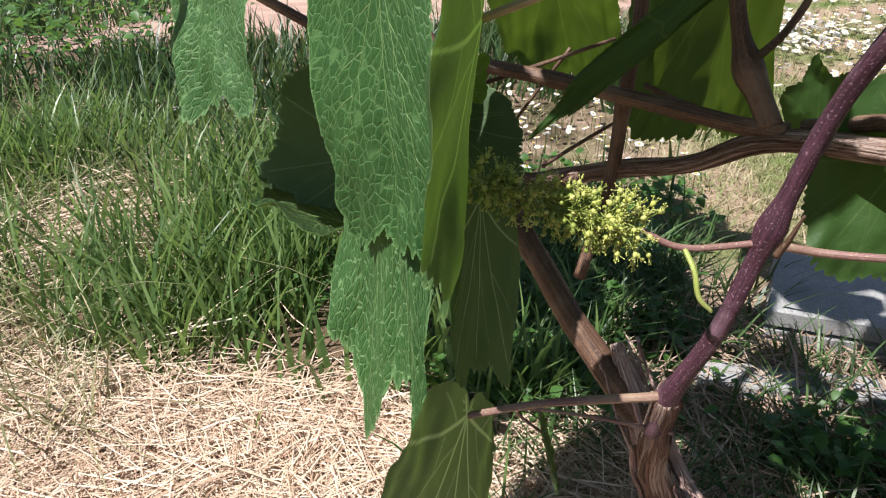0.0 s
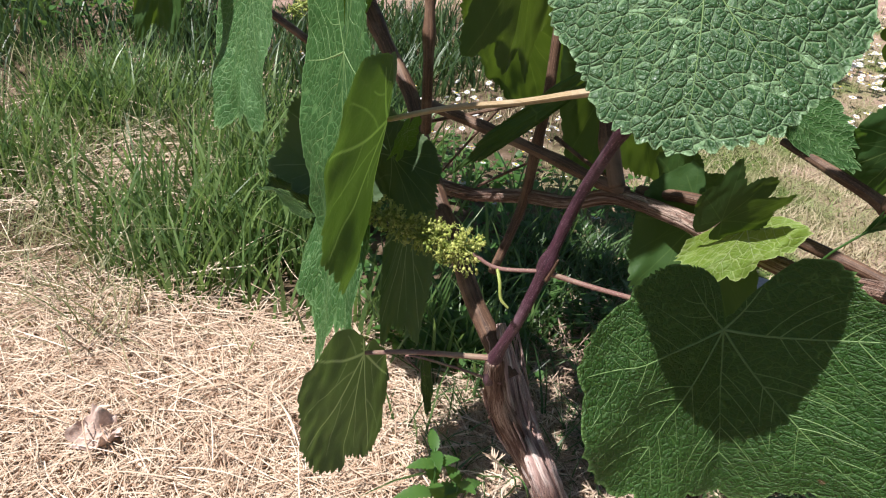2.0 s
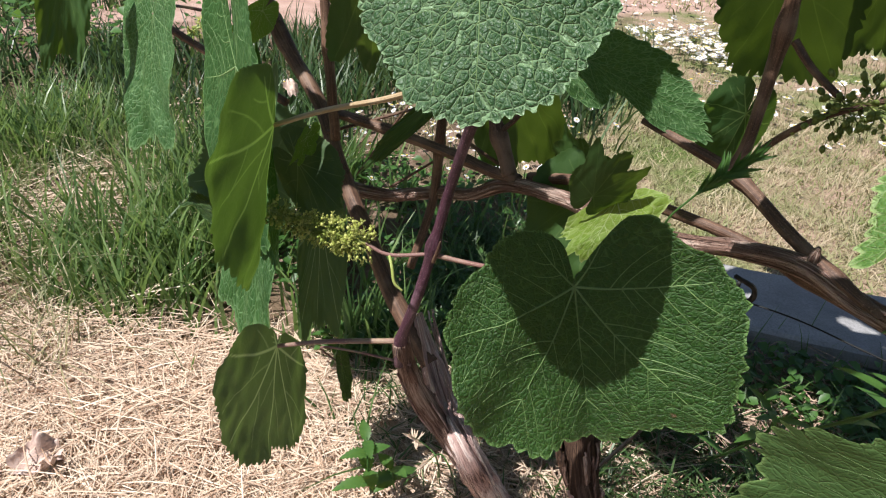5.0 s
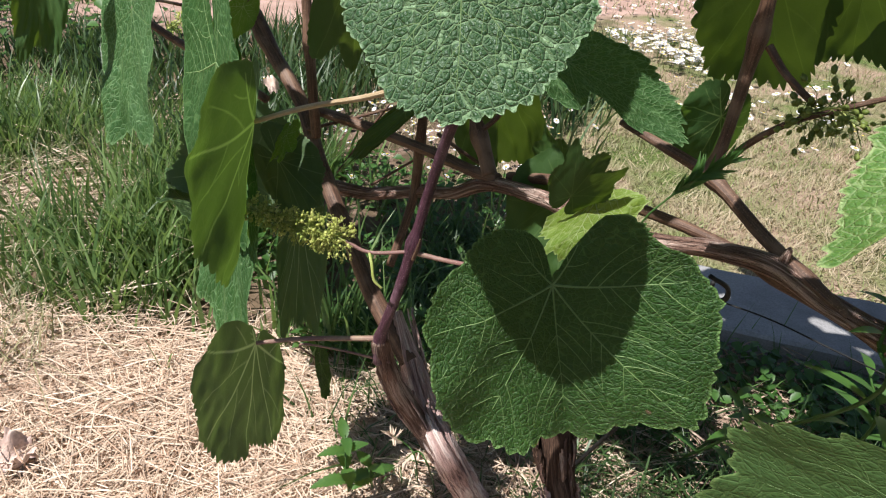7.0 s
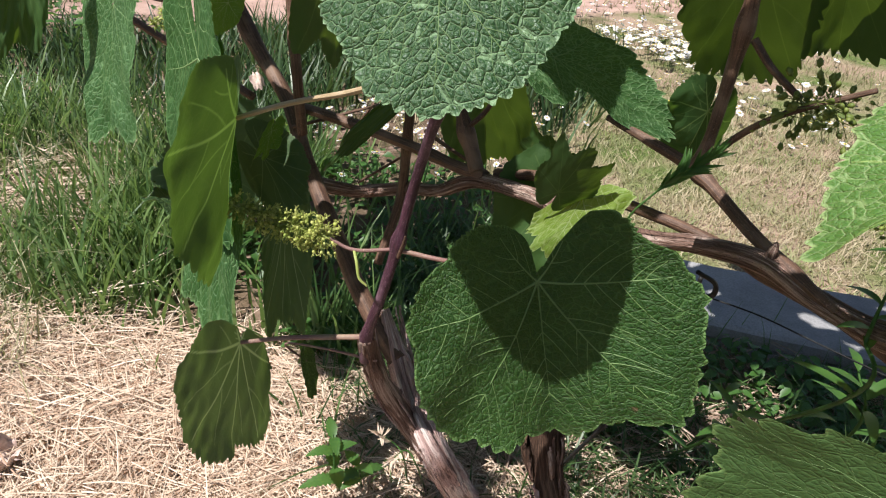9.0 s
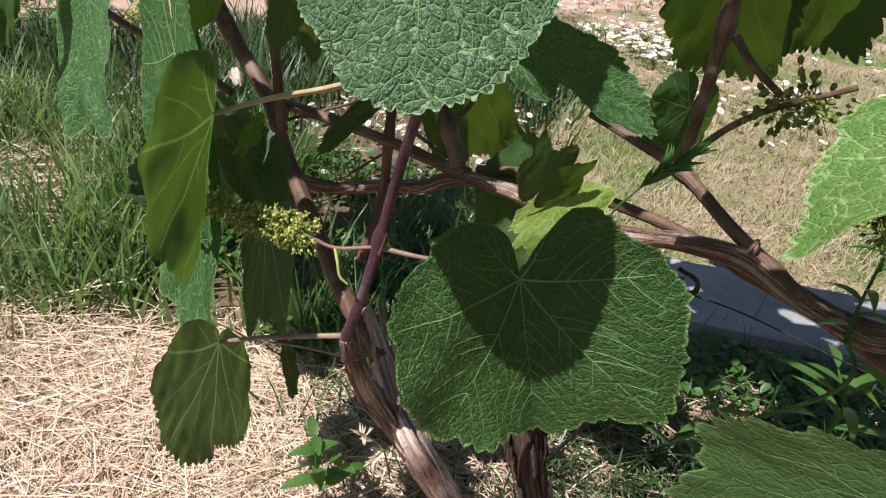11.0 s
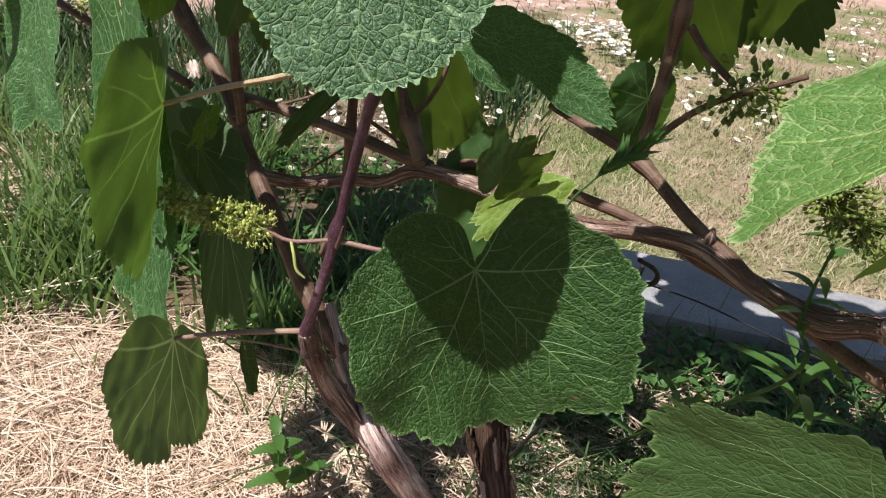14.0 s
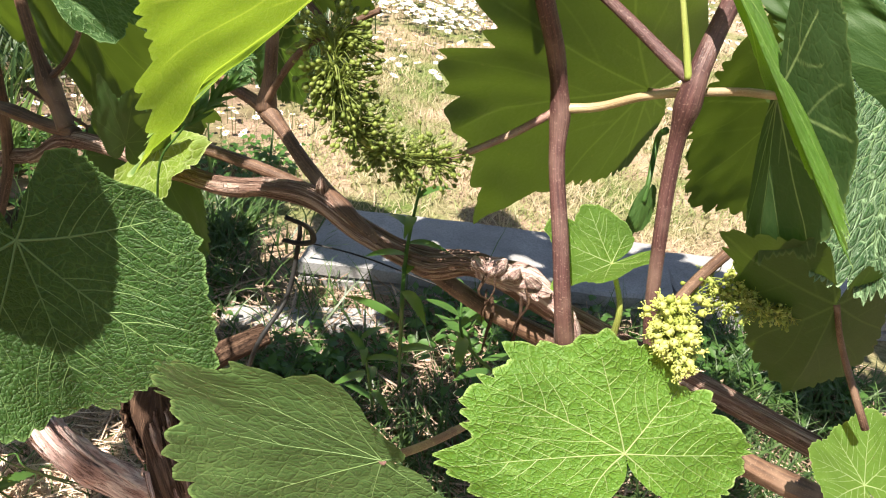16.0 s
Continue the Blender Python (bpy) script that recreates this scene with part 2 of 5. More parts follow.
SMOOTH = make_leaf_material("thin_smooth_vine_leaf", (0.028, 0.072, 0.016), (0.042, 0.095, 0.02), (0.13, 0.2, 0.018), 0.3, 0.5, 40.0, 0.12, (0.06, 0.11, 0.03), 0.15, 0.35, 0.0015, (0.13, 0.2, 0.06))
# lit copy of SMOOTH, with light put into its glow and paler veins
LIT_UNDER = make_leaf_material("lit_leaf_underside", (0.026, 0.07, 0.02), (0.042, 0.092, 0.027), (0.125, 0.225, 0.024), 0.32, 0.5, 36.0, 0.15, (0.12, 0.19, 0.06), 0.15, 0.35, 0.0015, (0.28, 0.38, 0.15))
YOUNG = make_leaf_material("young_vine_leaf", (0.05, 0.135, 0.015), (0.085, 0.2, 0.022), (0.4, 0.6, 0.045), 0.36, 0.38, 56.0, 0.85, (0.28, 0.42, 0.12), 0.28, 0.42, 0.0011, (0.3, 0.4, 0.13))
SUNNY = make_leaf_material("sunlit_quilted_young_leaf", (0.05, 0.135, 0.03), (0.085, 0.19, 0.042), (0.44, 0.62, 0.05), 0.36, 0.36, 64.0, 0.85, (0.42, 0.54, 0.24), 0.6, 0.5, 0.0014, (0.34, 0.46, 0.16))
# shaded copy: greyer and less see-through, the shade put into the colour
SHADED_UNDER = make_leaf_material("shaded_leaf_underside", (0.055, 0.1, 0.042), (0.078, 0.128, 0.052), (0.17, 0.26, 0.05), 0.25, 0.55, 36.0, 0.15, (0.12, 0.17, 0.08), 0.15, 0.3, 0.0015, (0.4, 0.46, 0.28))
YELLOWISH = make_leaf_material("yellowing_young_leaf", (0.11, 0.2, 0.02), (0.2, 0.3, 0.035), (0.46, 0.62, 0.06), 0.36, 0.42, 30.0, 0.7, (0.42, 0.5, 0.2), 0.6, 0.4, 0.0011)
VEIN = make_plain_leafy("leaf_vein", (0.16, 0.26, 0.09), (0.22, 0.33, 0.125), (0.32, 0.42, 0.08), 0.2, 0.45)
VEIN_YOUNG = make_plain_leafy("young_leaf_vein", (0.4, 0.5, 0.2), (0.48, 0.56, 0.26), (0.6, 0.68, 0.3), 0.45, 0.5)
SHOOT = make_stem_material("purple_shoot", (0.026, 0.009, 0.015), (0.09, 0.032, 0.052), (0.3, 0.19, 0.23), 0.5, (40.0, 2.5, 1.0), 0.5)
RUDDY = make_stem_material("ruddy_shoot", (0.05, 0.02, 0.02), (0.115, 0.052, 0.047), (0.25, 0.16, 0.13), 0.5, (34.0, 1.6, 1.0), 0.45)
CANE = make_stem_material("brown_cane", (0.05, 0.024, 0.015), (0.145, 0.078, 0.047), (0.29, 0.19, 0.13), 0.62, (22.0, 1.2, 1.0), 0.45)
PETIOLE = make_stem_material("pink_petiole", (0.17, 0.085, 0.075), (0.27, 0.15, 0.13), (0.4, 0.33, 0.2))
TANSTALK = make_stem_material("tan_petiole", (0.28, 0.19, 0.1), (0.45, 0.34, 0.2), (0.5, 0.4, 0.28))
GREENSTEM = make_stem_material("green_stem", (0.22, 0.28, 0.06), (0.34, 0.38, 0.1), (0.4, 0.42, 0.16))
BARK = make_bark_material("vine_bark", (0.14, 0.075, 0.068), (0.58, 0.385, 0.345), (0.92, 0.76, 0.7))
CORDON_BARK = make_bark_material("cordon_bark", (0.055, 0.03, 0.023), (0.25, 0.15, 0.115), (0.56, 0.42, 0.35))
OLDWOOD = make_bark_material("dark_old_wood", (0.02, 0.012, 0.01), (0.08, 0.045, 0.03), (0.2, 0.12, 0.08))
BUD = make_plain_leafy("flower_buds", (0.24, 0.31, 0.06), (0.4, 0.45, 0.1), (0.4, 0.45, 0.08), 0.25, 0.5)
BLOOM = make_plain_leafy("open_florets", (0.5, 0.55, 0.12), (0.66, 0.66, 0.24), (0.6, 0.6, 0.15), 0.25, 0.5)
GREENBUD = make_plain_leafy("closed_buds", (0.13, 0.18, 0.035), (0.27, 0.33, 0.075), (0.3, 0.34, 0.06), 0.25, 0.5)
LITTER = make_plain_leafy("brown_litter", (0.2, 0.13, 0.09), (0.62, 0.46, 0.35), (0.4, 0.3, 0.2), 0.1, 0.6)
STRAW = make_plain_leafy("dry_straw", (0.42, 0.275, 0.185), (0.95, 0.79, 0.62), (0.6, 0.46, 0.33), 0.12, 0.55)
GRASS = make_plain_leafy("green_grass", (0.032, 0.078, 0.02), (0.2, 0.29, 0.095), (0.28, 0.42, 0.1), 0.3, 0.38)
LAWN = make_plain_leafy("lawn_grass", (0.15, 0.2, 0.055), (0.56, 0.42, 0.31), (0.32, 0.3, 0.13), 0.25, 0.6, patch=3.0)
SHORTGRASS = make_plain_leafy("short_lawn_grass", (0.16, 0.24, 0.055), (0.74, 0.54, 0.43), (0.4, 0.4, 0.16), 0.3, 0.5, patch=5.0)
MIXGRASS = make_plain_leafy("yellowing_grass", (0.07, 0.11, 0.04), (0.48, 0.42, 0.24), (0.28, 0.3, 0.1), 0.25, 0.5)
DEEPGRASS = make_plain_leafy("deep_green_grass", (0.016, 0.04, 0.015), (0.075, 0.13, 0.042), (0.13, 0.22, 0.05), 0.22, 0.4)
# grass under the vine: its shade is partly put into this darker colour
SHADED_GRASS = make_plain_leafy("shade_darkened_grass", (0.022, 0.052, 0.016), (0.105, 0.175, 0.052), (0.15, 0.25, 0.055), 0.25, 0.4)
PETAL = make_plain_leafy("daisy_petals", (0.75, 0.74, 0.75), (0.85, 0.84, 0.86), (0.8, 0.8, 0.8), 0.3, 0.6)
YOLK = make_plain_leafy("daisy_centres", (0.7, 0.5, 0.06), (0.75, 0.58, 0.1), (0.6, 0.5, 0.1), 0.1, 0.6)
WEED = make_plain_leafy("weed_leaf", (0.04, 0.1, 0.02), (0.07, 0.16, 0.035), (0.2, 0.36, 0.06), 0.28, 0.45)
DRYLEAF = make_rough("dry_dead_leaf", [(0.3, (0.4, 0.28, 0.23)), (0.6, (0.64, 0.5, 0.44)), (0.8, (0.76, 0.64, 0.57))], 30.0, 0.001, 0.8)
CONCRETE = make_rough("grey_concrete", [(0.25, (0.19, 0.187, 0.188)), (0.5, (0.29, 0.285, 0.285)), (0.75, (0.38, 0.375, 0.37))], 9.0, 0.0015, 0.9, 260.0)
BLACKWIRE = make_rough("black_wire", [(0.3, (0.012, 0.012, 0.012)), (0.7, (0.03, 0.03, 0.03))], 60.0, 0.0005, 0.6)
GROUND = make_ground_material()


# ---- building helpers ----
def mesh_of(name, verts, faces, material, uvs=None, smooth=True):
    me = bpy.data.meshes.new(name)
    me.from_pydata([tuple(v) for v in verts], [], faces)
    for m in (material if isinstance(material, (list, tuple)) else [material]):
        me.materials.append(m)
    if uvs is not None:
        layer = me.uv_layers.new(name="UVMap")
        idx = np.empty(len(me.loops), dtype=np.int64)
        me.loops.foreach_get("vertex_index", idx)
        layer.data.foreach_set("uv", np.asarray(uvs, dtype=np.float32)[idx].ravel())
    me.polygons.foreach_set("use_smooth", np.full(len(me.polygons), smooth))
    me.update()
    return me


def part(name, mesh, parent, label=""):
    """Links a mesh as one part under a thing or a part."""
    ob = new(name, mesh)
    ob.parent = parent
    if parent is not None:
        ob.matrix_parent_inverse = parent.matrix_world.inverted()
    return tagged(ob, label=label) if label else ob


def thing(name, place, label, category, group="", kind=""):
    ob = new(name)
    ob.matrix_world = Matrix.Translation(place)
    bpy.context.view_layer.update()
    return tagged(ob, label, category, group, kind)


def spline(points, steps):
    """Catmull-Rom through the points; each point may carry a radius."""
    p = [np.array(q, float) for q in points]
    p = [2 * p[0] - p[1]] + p + [2 * p[-1] - p[-2]]
    out = []
    for i in range(1, len(p) - 2):
        for s in range(steps):
            t = s / steps
            a, b, c, d = p[i - 1], p[i], p[i + 1], p[i + 2]
            out.append(0.5 * (2 * b + (c - a) * t + (2 * a - 5 * b + 4 * c - d) * t * t + (3 * b - a - 3 * c + d) * t ** 3))
    out.append(p[-2])
    return np.array(out)


def tube(name, points, radii, material, sides=10, steps=8, rough=0.0, freq=60.0, nodes=(), cap=True, seed=0):
    """A tapered, slightly uneven stem; nodes: (share of length, swelling)."""
    pr = [(*q, r) for q, r in zip(points, np.interp(np.linspace(0, 1, len(points)), np.linspace(0, 1, len(radii)), radii))]
    sp = spline(pr, steps)
    pos, rad = sp[:, :3], np.maximum(sp[:, 3], 1e-4)
    seg = np.linalg.norm(np.diff(pos, axis=0), axis=1)
    run = np.r_[0, np.cumsum(seg)]
    share = run / max(run[-1], 1e-6)
    for at, swell in nodes:
        rad = rad * (1 + swell * np.exp(-((share - at) * run[-1] / (2.2 * rad.mean())) ** 2))
    tang = np.gradient(pos, axis=0)
    tang /= np.linalg.norm(tang, axis=1)[:, None] + 1e-9
    ref = np.array([0.31, 0.17, 0.93]) if abs(tang[0][2]) < 0.8 else np.array([0.95, 0.2, 0.1])
    verts, uvs, faces = [], [], []
    u = np.cross(tang[0], ref)
    u /= np.linalg.norm(u)
    for i in range(len(pos)):
        u = u - tang[i] * (u @ tang[i])
        u /= np.linalg.norm(u) + 1e-9
        v = np.cross(tang[i], u)
        for k in range(sides + 1):
            a = 2 * math.pi * k / sides
            way = math.cos(a) * u + math.sin(a) * v
            r = rad[i]
            if rough:
                q = Vector((math.cos(a) * 2.6 + seed, math.sin(a) * 2.6, run[i] * freq * 0.3))
                r *= 1 + rough * noise.noise(q) + 0.5 * rough * noise.noise(q * 2.7)
            verts.append(pos[i] + way * r)
            uvs.append((k / sides * 1.0, run[i] * 10))
    w = sides + 1
    for i in range(len(pos) - 1):
        for k in range(sides):
            faces.append((i * w + k, i * w + k + 1, (i + 1) * w + k + 1, (i + 1) * w + k))
    if cap:
        faces.append(tuple(range(sides - 1, -1, -1)))
        base = (len(pos) - 1) * w
        faces.append(tuple(base + k for k in range(sides)))
    return mesh_of(name, verts, faces, material, uvs)


# angle from the midrib (degrees) and reach, for the leaf outlines
ROUND = [(0, 1.0), (14, 0.93), (28, 1.0), (42, 1.08), (56, 0.98), (72, 0.96), (90, 0.95), (108, 0.92), (126, 0.84), (144, 0.72), (158, 0.64), (168, 0.5), (176, 0.16), (180, 0.05)]
LOBED = [(0, 1.0), (12, 0.86), (24, 0.66), (34, 0.74), (48, 0.98), (58, 0.9), (74, 0.72), (90, 0.84), (104, 0.82), (124, 0.66), (144, 0.6), (160, 0.5), (170, 0.34), (176, 0.1), (180, 0.05)]
SHORT = [(0, 1.0), (14, 0.93), (28, 1.0), (42, 1.08), (56, 0.98), (72, 0.96), (90, 0.95), (106, 0.82), (120, 0.68), (131, 0.56), (145, 0.53), (160, 0.44), (170, 0.26), (176, 0.1), (180, 0.05)]
HEART = [(0, 1.0), (12, 0.86), (30, 0.8), (48, 0.86), (70, 0.9), (90, 0.95), (110, 0.92), (130, 0.86), (150, 0.74), (164, 0.56), (174, 0.24), (180, 0.05)]
FOLDED = [(0, 1.0), (4, 0.6), (10, 0.36), (30, 0.2), (60, 0.16), (90, 0.15), (140, 0.12), (180, 0.05)]
HALF = [(0, 1.0), (15, 0.86), (30, 0.8), (45, 0.78), (60, 0.8), (75, 0.88), (90, 0.92), (110, 0.75), (140, 0.6), (165, 0.4), (180, 0.05)]
FAN = [(0, 1.0), (18, 0.82), (32, 0.92), (50, 0.74), (70, 0.92), (92, 0.94), (106, 0.6), (130, 0.3), (180, 0.04)]
DRAPED_LEFT = [(0, 1.0), (15, 0.86), (35, 0.8), (60, 0.62), (80, 0.4), (100, 0.2), (130, 0.1), (180, 0.04)]
DRAPED_RIGHT = [(0, 1.0), (12, 0.86), (30, 0.84), (50, 0.95), (80, 0.95), (110, 0.9), (140, 0.8), (165, 0.66), (176, 0.5), (180, 0.05)]
BROAD_FOLD = [(0, 1.08), (14, 0.96), (42, 0.84), (63, 0.83), (81, 0.83), (92, 0.92), (98, 0.93), (103, 0.82), (116, 0.79), (127, 0.77), (141, 0.61), (159, 0.43), (169, 0.16), (180, 0.04)]
WIDE_LEFT = [(0, 0.92), (16, 0.97), (26, 1.08), (38, 1.14), (48, 1.28), (59, 1.24), (68, 1.13), (78, 1.06), (88, 0.92), (99, 0.7), (109, 0.64), (118, 0.55), (134, 0.42), (150, 0.33), (168, 0.23), (175, 0.1), (180, 0.04)]
WIDE_RIGHT = [(0, 0.92), (8, 0.96), (20, 0.9), (31, 0.97), (37, 1.07), (47, 1.13), (61, 1.05), (76, 0.97), (83, 0.96), (90, 0.88), (99, 0.78), (110, 0.64), (119, 0.64), (128, 0.59), (136, 0.5), (141, 0.3), (150, 0.1), (180, 0.04)]
POINTED = [(0, 0.96), (8, 0.91), (20, 0.88), (36, 0.86), (50, 0.82), (68, 0.83), (80, 0.89), (92, 0.92), (110, 0.92), (130, 0.86), (150, 0.74), (164, 0.56), (174, 0.24), (180, 0.05)]
HANGING_LEFT = [(0, 1.0), (15, 1.02), (50, 1.01), (68, 1.0), (80, 1.03), (92, 0.96), (105, 0.79), (118, 0.53), (134, 0.25), (160, 0.1), (180, 0.04)]
HANGING_RIGHT = [(0, 1.0), (4, 0.86), (15, 0.85), (36, 0.92), (61, 1.05), (72, 1.04), (78, 0.8), (96, 0.84), (108, 0.67), (121, 0.35), (150, 0.12), (180, 0.04)]
STEPPED = [(0, 0.97), (15, 0.97), (41, 0.96), (55, 0.92), (60, 0.81), (68, 0.86), (74, 0.74), (80, 0.69), (93, 0.77), (99, 0.72), (103, 0.4), (112, 0.27), (140, 0.18), (180, 0.04)]
FULL = [(0, 0.97), (10, 1.03), (30, 1.06), (50, 1.04), (75, 0.98), (100, 0.92), (125, 0.8), (140, 0.6), (150, 0.3), (180, 0.04)]
JUTTING_LEFT = [(0, 0.97), (8, 0.88), (18, 0.9), (28, 0.95), (34, 0.81), (42, 0.83), (54, 0.86), (71, 0.79), (80, 0.76), (93, 0.93), (103, 0.88), (115, 0.85), (140, 0.6), (165, 0.3), (180, 0.05)]
JUTTING_RIGHT = [(0, 0.97), (9, 0.94), (21, 0.88), (38, 0.83), (46, 0.69), (60, 0.82), (69, 0.76), (84, 0.88), (97, 0.86), (108, 0.83), (130, 0.7), (160, 0.3), (180, 0.05)]
NOTCHED_LEFT = [(0, 1.0), (5, 0.9), (13, 0.93), (24, 0.95), (30, 1.05), (35, 0.79), (41, 0.68), (53, 0.56), (66, 0.56), (79, 0.49), (101, 0.46), (112, 0.35), (140, 0.25), (170, 0.1), (180, 0.04)]
NOTCHED_RIGHT = [(0, 1.0), (8, 0.9), (15, 0.86), (22, 0.88), (26, 0.86), (30, 0.72), (47, 0.76), (60, 0.85), (90, 0.9), (120, 0.8), (150, 0.5), (180, 0.04)]
CLEFT = [(0, 0.98), (20, 0.95), (46, 0.86), (56, 0.72), (60, 0.45), (75, 0.4), (86, 0.6), (97, 1.05), (108, 1.2), (116, 0.95), (126, 0.72), (150, 0.4), (180, 0.05)]
SPREAD = [(0, 0.98), (18, 0.89), (42, 0.75), (89, 0.78), (111, 0.74), (140, 0.5), (170, 0.2), (180, 0.05)]
EARED_LEFT = [(0, 0.87), (31, 0.79), (60, 0.7), (88, 0.75), (97, 0.9), (106, 0.73), (120, 0.52), (145, 0.36), (150, 0.15), (180, 0.05)]
EARED_RIGHT = [(0, 0.87), (26, 0.62), (50, 0.62), (75, 0.65), (110, 0.5), (140, 0.41), (165, 0.3), (180, 0.05)]
SPURRED = [(0, 0.94), (20, 0.95), (39, 1.02), (55, 1.15), (66, 1.38), (70, 1.1), (74, 0.8), (81, 0.73), (93, 0.57), (130, 0.4), (180, 0.05)]
SHAPES = {"fan": FAN, "draped_left": DRAPED_LEFT, "draped_right": DRAPED_RIGHT, "wide_left": WIDE_LEFT, "wide_right": WIDE_RIGHT, "pointed": POINTED, "hanging_left": HANGING_LEFT, "hanging_right": HANGING_RIGHT, "stepped": STEPPED, "full": FULL,
          "jutting_left": JUTTING_LEFT, "jutting_right": JUTTING_RIGHT, "notched_left": NOTCHED_LEFT, "notched_right": NOTCHED_RIGHT, "cleft": CLEFT, "spread": SPREAD,
          "eared_left": EARED_LEFT, "eared_right": EARED_RIGHT, "spurred": SPURRED, "broad_fold": BROAD_FOLD,
          "half": HALF, "round": ROUND, "lobed": LOBED, "heart": HEART, "short": SHORT, "folded": FOLDED}


class LeafForm:
    """Maps flat leaf coordinates (a along the midrib, b across) into space, bent, folded and waved."""

    def __init__(self, joint, tip, left, right, shape, cup, droop, wave, seed, flip, curl=None):
        self.j = np.array(joint, float)
        self.ea = np.array(tip, float) - self.j
        pair = shape if isinstance(shape, tuple) else (shape, shape)
        self.table = [([d for d, _ in SHAPES[k]], [r for _, r in SHAPES[k]]) for k in pair]
        self.el, self.er = (np.array(left, float) - self.j) / 0.92, (np.array(right, float) - self.j) / 0.92
        n = np.cross(self.ea, self.er - self.el)
        self.size = (np.linalg.norm(self.ea) + np.linalg.norm(self.er - self.el) * 0.5) / 2
        n /= np.linalg.norm(n) + 1e-9
        self.la, self.lb = np.linalg.norm(self.ea) / self.size, (np.linalg.norm(self.el) + np.linalg.norm(self.er)) / 2 / self.size
        self.n = (n if n[2] >= 0 else -n) * (-1 if flip else 1)
        self.cup, self.droop, self.wave, self.seed = cup, droop, wave, seed
        self.curl = curl
        self.mains = (47, 97, 146), (47, 97, 146)
        self.teeth, self.bite, self.uneven, self.sag, self.ruffle = 27, 0.055, 0.09, 0.012, 0.015

    def outline(self, deg, rim=1.0):
        a = abs(deg)
        r = float(np.interp(a, *self.table[1 if deg > 0 else 0]))
        r *= 1 + self.uneven * noise.noise(Vector((deg * 0.045, self.seed * 3.1, 0.0)))
        if rim and a < 172:
            ph = (a / 172 * self.teeth * (1 + 0.05 * math.sin(a * 0.21 + self.seed)) + 0.5 * noise.noise(Vector((a * 0.11, self.seed, 9.0 if deg > 0 else 4.0)))) % 1.0
            saw = math.sin(math.pi * (ph / 1.2 if ph < 0.6 else 0.5 + (ph - 0.6) / 0.8))
            big = 0.45 + 1.5 * abs(noise.noise(Vector((a * 0.08, self.seed * 1.7, 2.0 if deg > 0 else 5.0))))
            r *= 1 + rim * self.bite * big * (saw - 0.5)
        return r

    def at(self, a, b, lift=0.0):
        side = self.er if b >= 0 else self.el
        p = self.j + a * self.ea + abs(b) * side
        q = Vector((a * 2.1 + self.seed * 7.3, b * 2.1, self.seed * 1.9))
        rr = a * a + b * b
        h = self.cup * b * b + self.droop * a * abs(a) + self.wave * noise.noise(q) * min(1.0, rr * 2)
        h += 0.3 * self.wave * noise.noise(q * 2.9) * min(1.0, rr * 1.5)
        # the blade sags a little between its main ribs
        ang = math.degrees(math.atan2(abs(b), a))
        gap = min(min(abs(ang - v) for v in (0, 47, 97, 150)), 24) / 24
        h += self.sag * math.sqrt(rr) * 0.5 * (1 - math.cos(math.pi * gap))
        side_ang = ang if b >= 0 else -ang
        h += self.ruffle * min(rr ** 3, 1.5) * (noise.noise(Vector((side_ang * 0.07, self.seed * 2.3, 0.0))) + 0.35 * noise.noise(Vector((side_ang * 0.17, self.seed, 3.0))))
        if self.curl:
            # a margin that rolls over: side, where it starts, and the way it goes
            far = self.curl[0] * b - self.curl[1]
            if far > 0:
                p = p + np.array(self.curl[2]) * (far * (1 + 0.5 * noise.noise(Vector((a * 5, self.seed, 0.0)))))
        return p + self.n * (h * self.size + lift)


def vein_paths(form, rib, branches=4):
    """Seven main veins from the joint with side veins, in flat leaf coordinates, each with its two half-widths."""
    rnd = random.Random(int(form.seed * 97) + 5)
    out = []
    ring = sorted([-v for v in form.mains[0]] + [0] + list(form.mains[1]))
    for main in ring:
        at = ring.index(main)
        low = (ring[at - 1] + main) / 2 if at else -172
        high = (ring[at + 1] + main) / 2 if at < len(ring) - 1 else 172
        reach = form.outline(main, 0) * (0.95 if abs(main) < 120 else 0.8)
        bend = rnd.uniform(-5, 5) + (6 if main > 0 else -6 if main < 0 else 0)
        path = []
        for s in range(13):
            t = s / 12
            d = radians(main - bend * (1 - t))
            path.append((reach * t * math.cos(d), reach * t * math.sin(d)))
        out.append((path, 0.0115 * rib, 0.003 * rib))
        count = branches if abs(main) < 120 else 2
        for c in range(count):
            for sgn in (-1, 1):
                t = 0.22 + 0.68 * (c + 0.3 * (sgn > 0) + rnd.uniform(-0.08, 0.08)) / count
                i = min(int(t * 12), 11)
                a0, b0 = path[i]
                d0 = math.degrees(math.atan2(b0, a0))
                long = reach * (0.75 * (1 - t) + 0.2)
                turn = d0 + sgn * rnd.uniform(44, 54)
                side = []
                for s in range(8):
                    u = s / 7
                    d = radians(turn - sgn * 14 * u)
                    a, b = a0 + long * u * math.cos(d), b0 + long * u * math.sin(d)
                    dd = math.degrees(math.atan2(b, a))
                    if math.hypot(a, b) > form.outline(dd, 0) * 0.95 or abs(dd) > 168:
                        break
                    if not low - 3 < dd < high + 3:
                        break
                    side.append((a, b))
                if len(side) > 2:
                    out.append((side, 0.005 * rib, 0.0018 * rib))
    return out


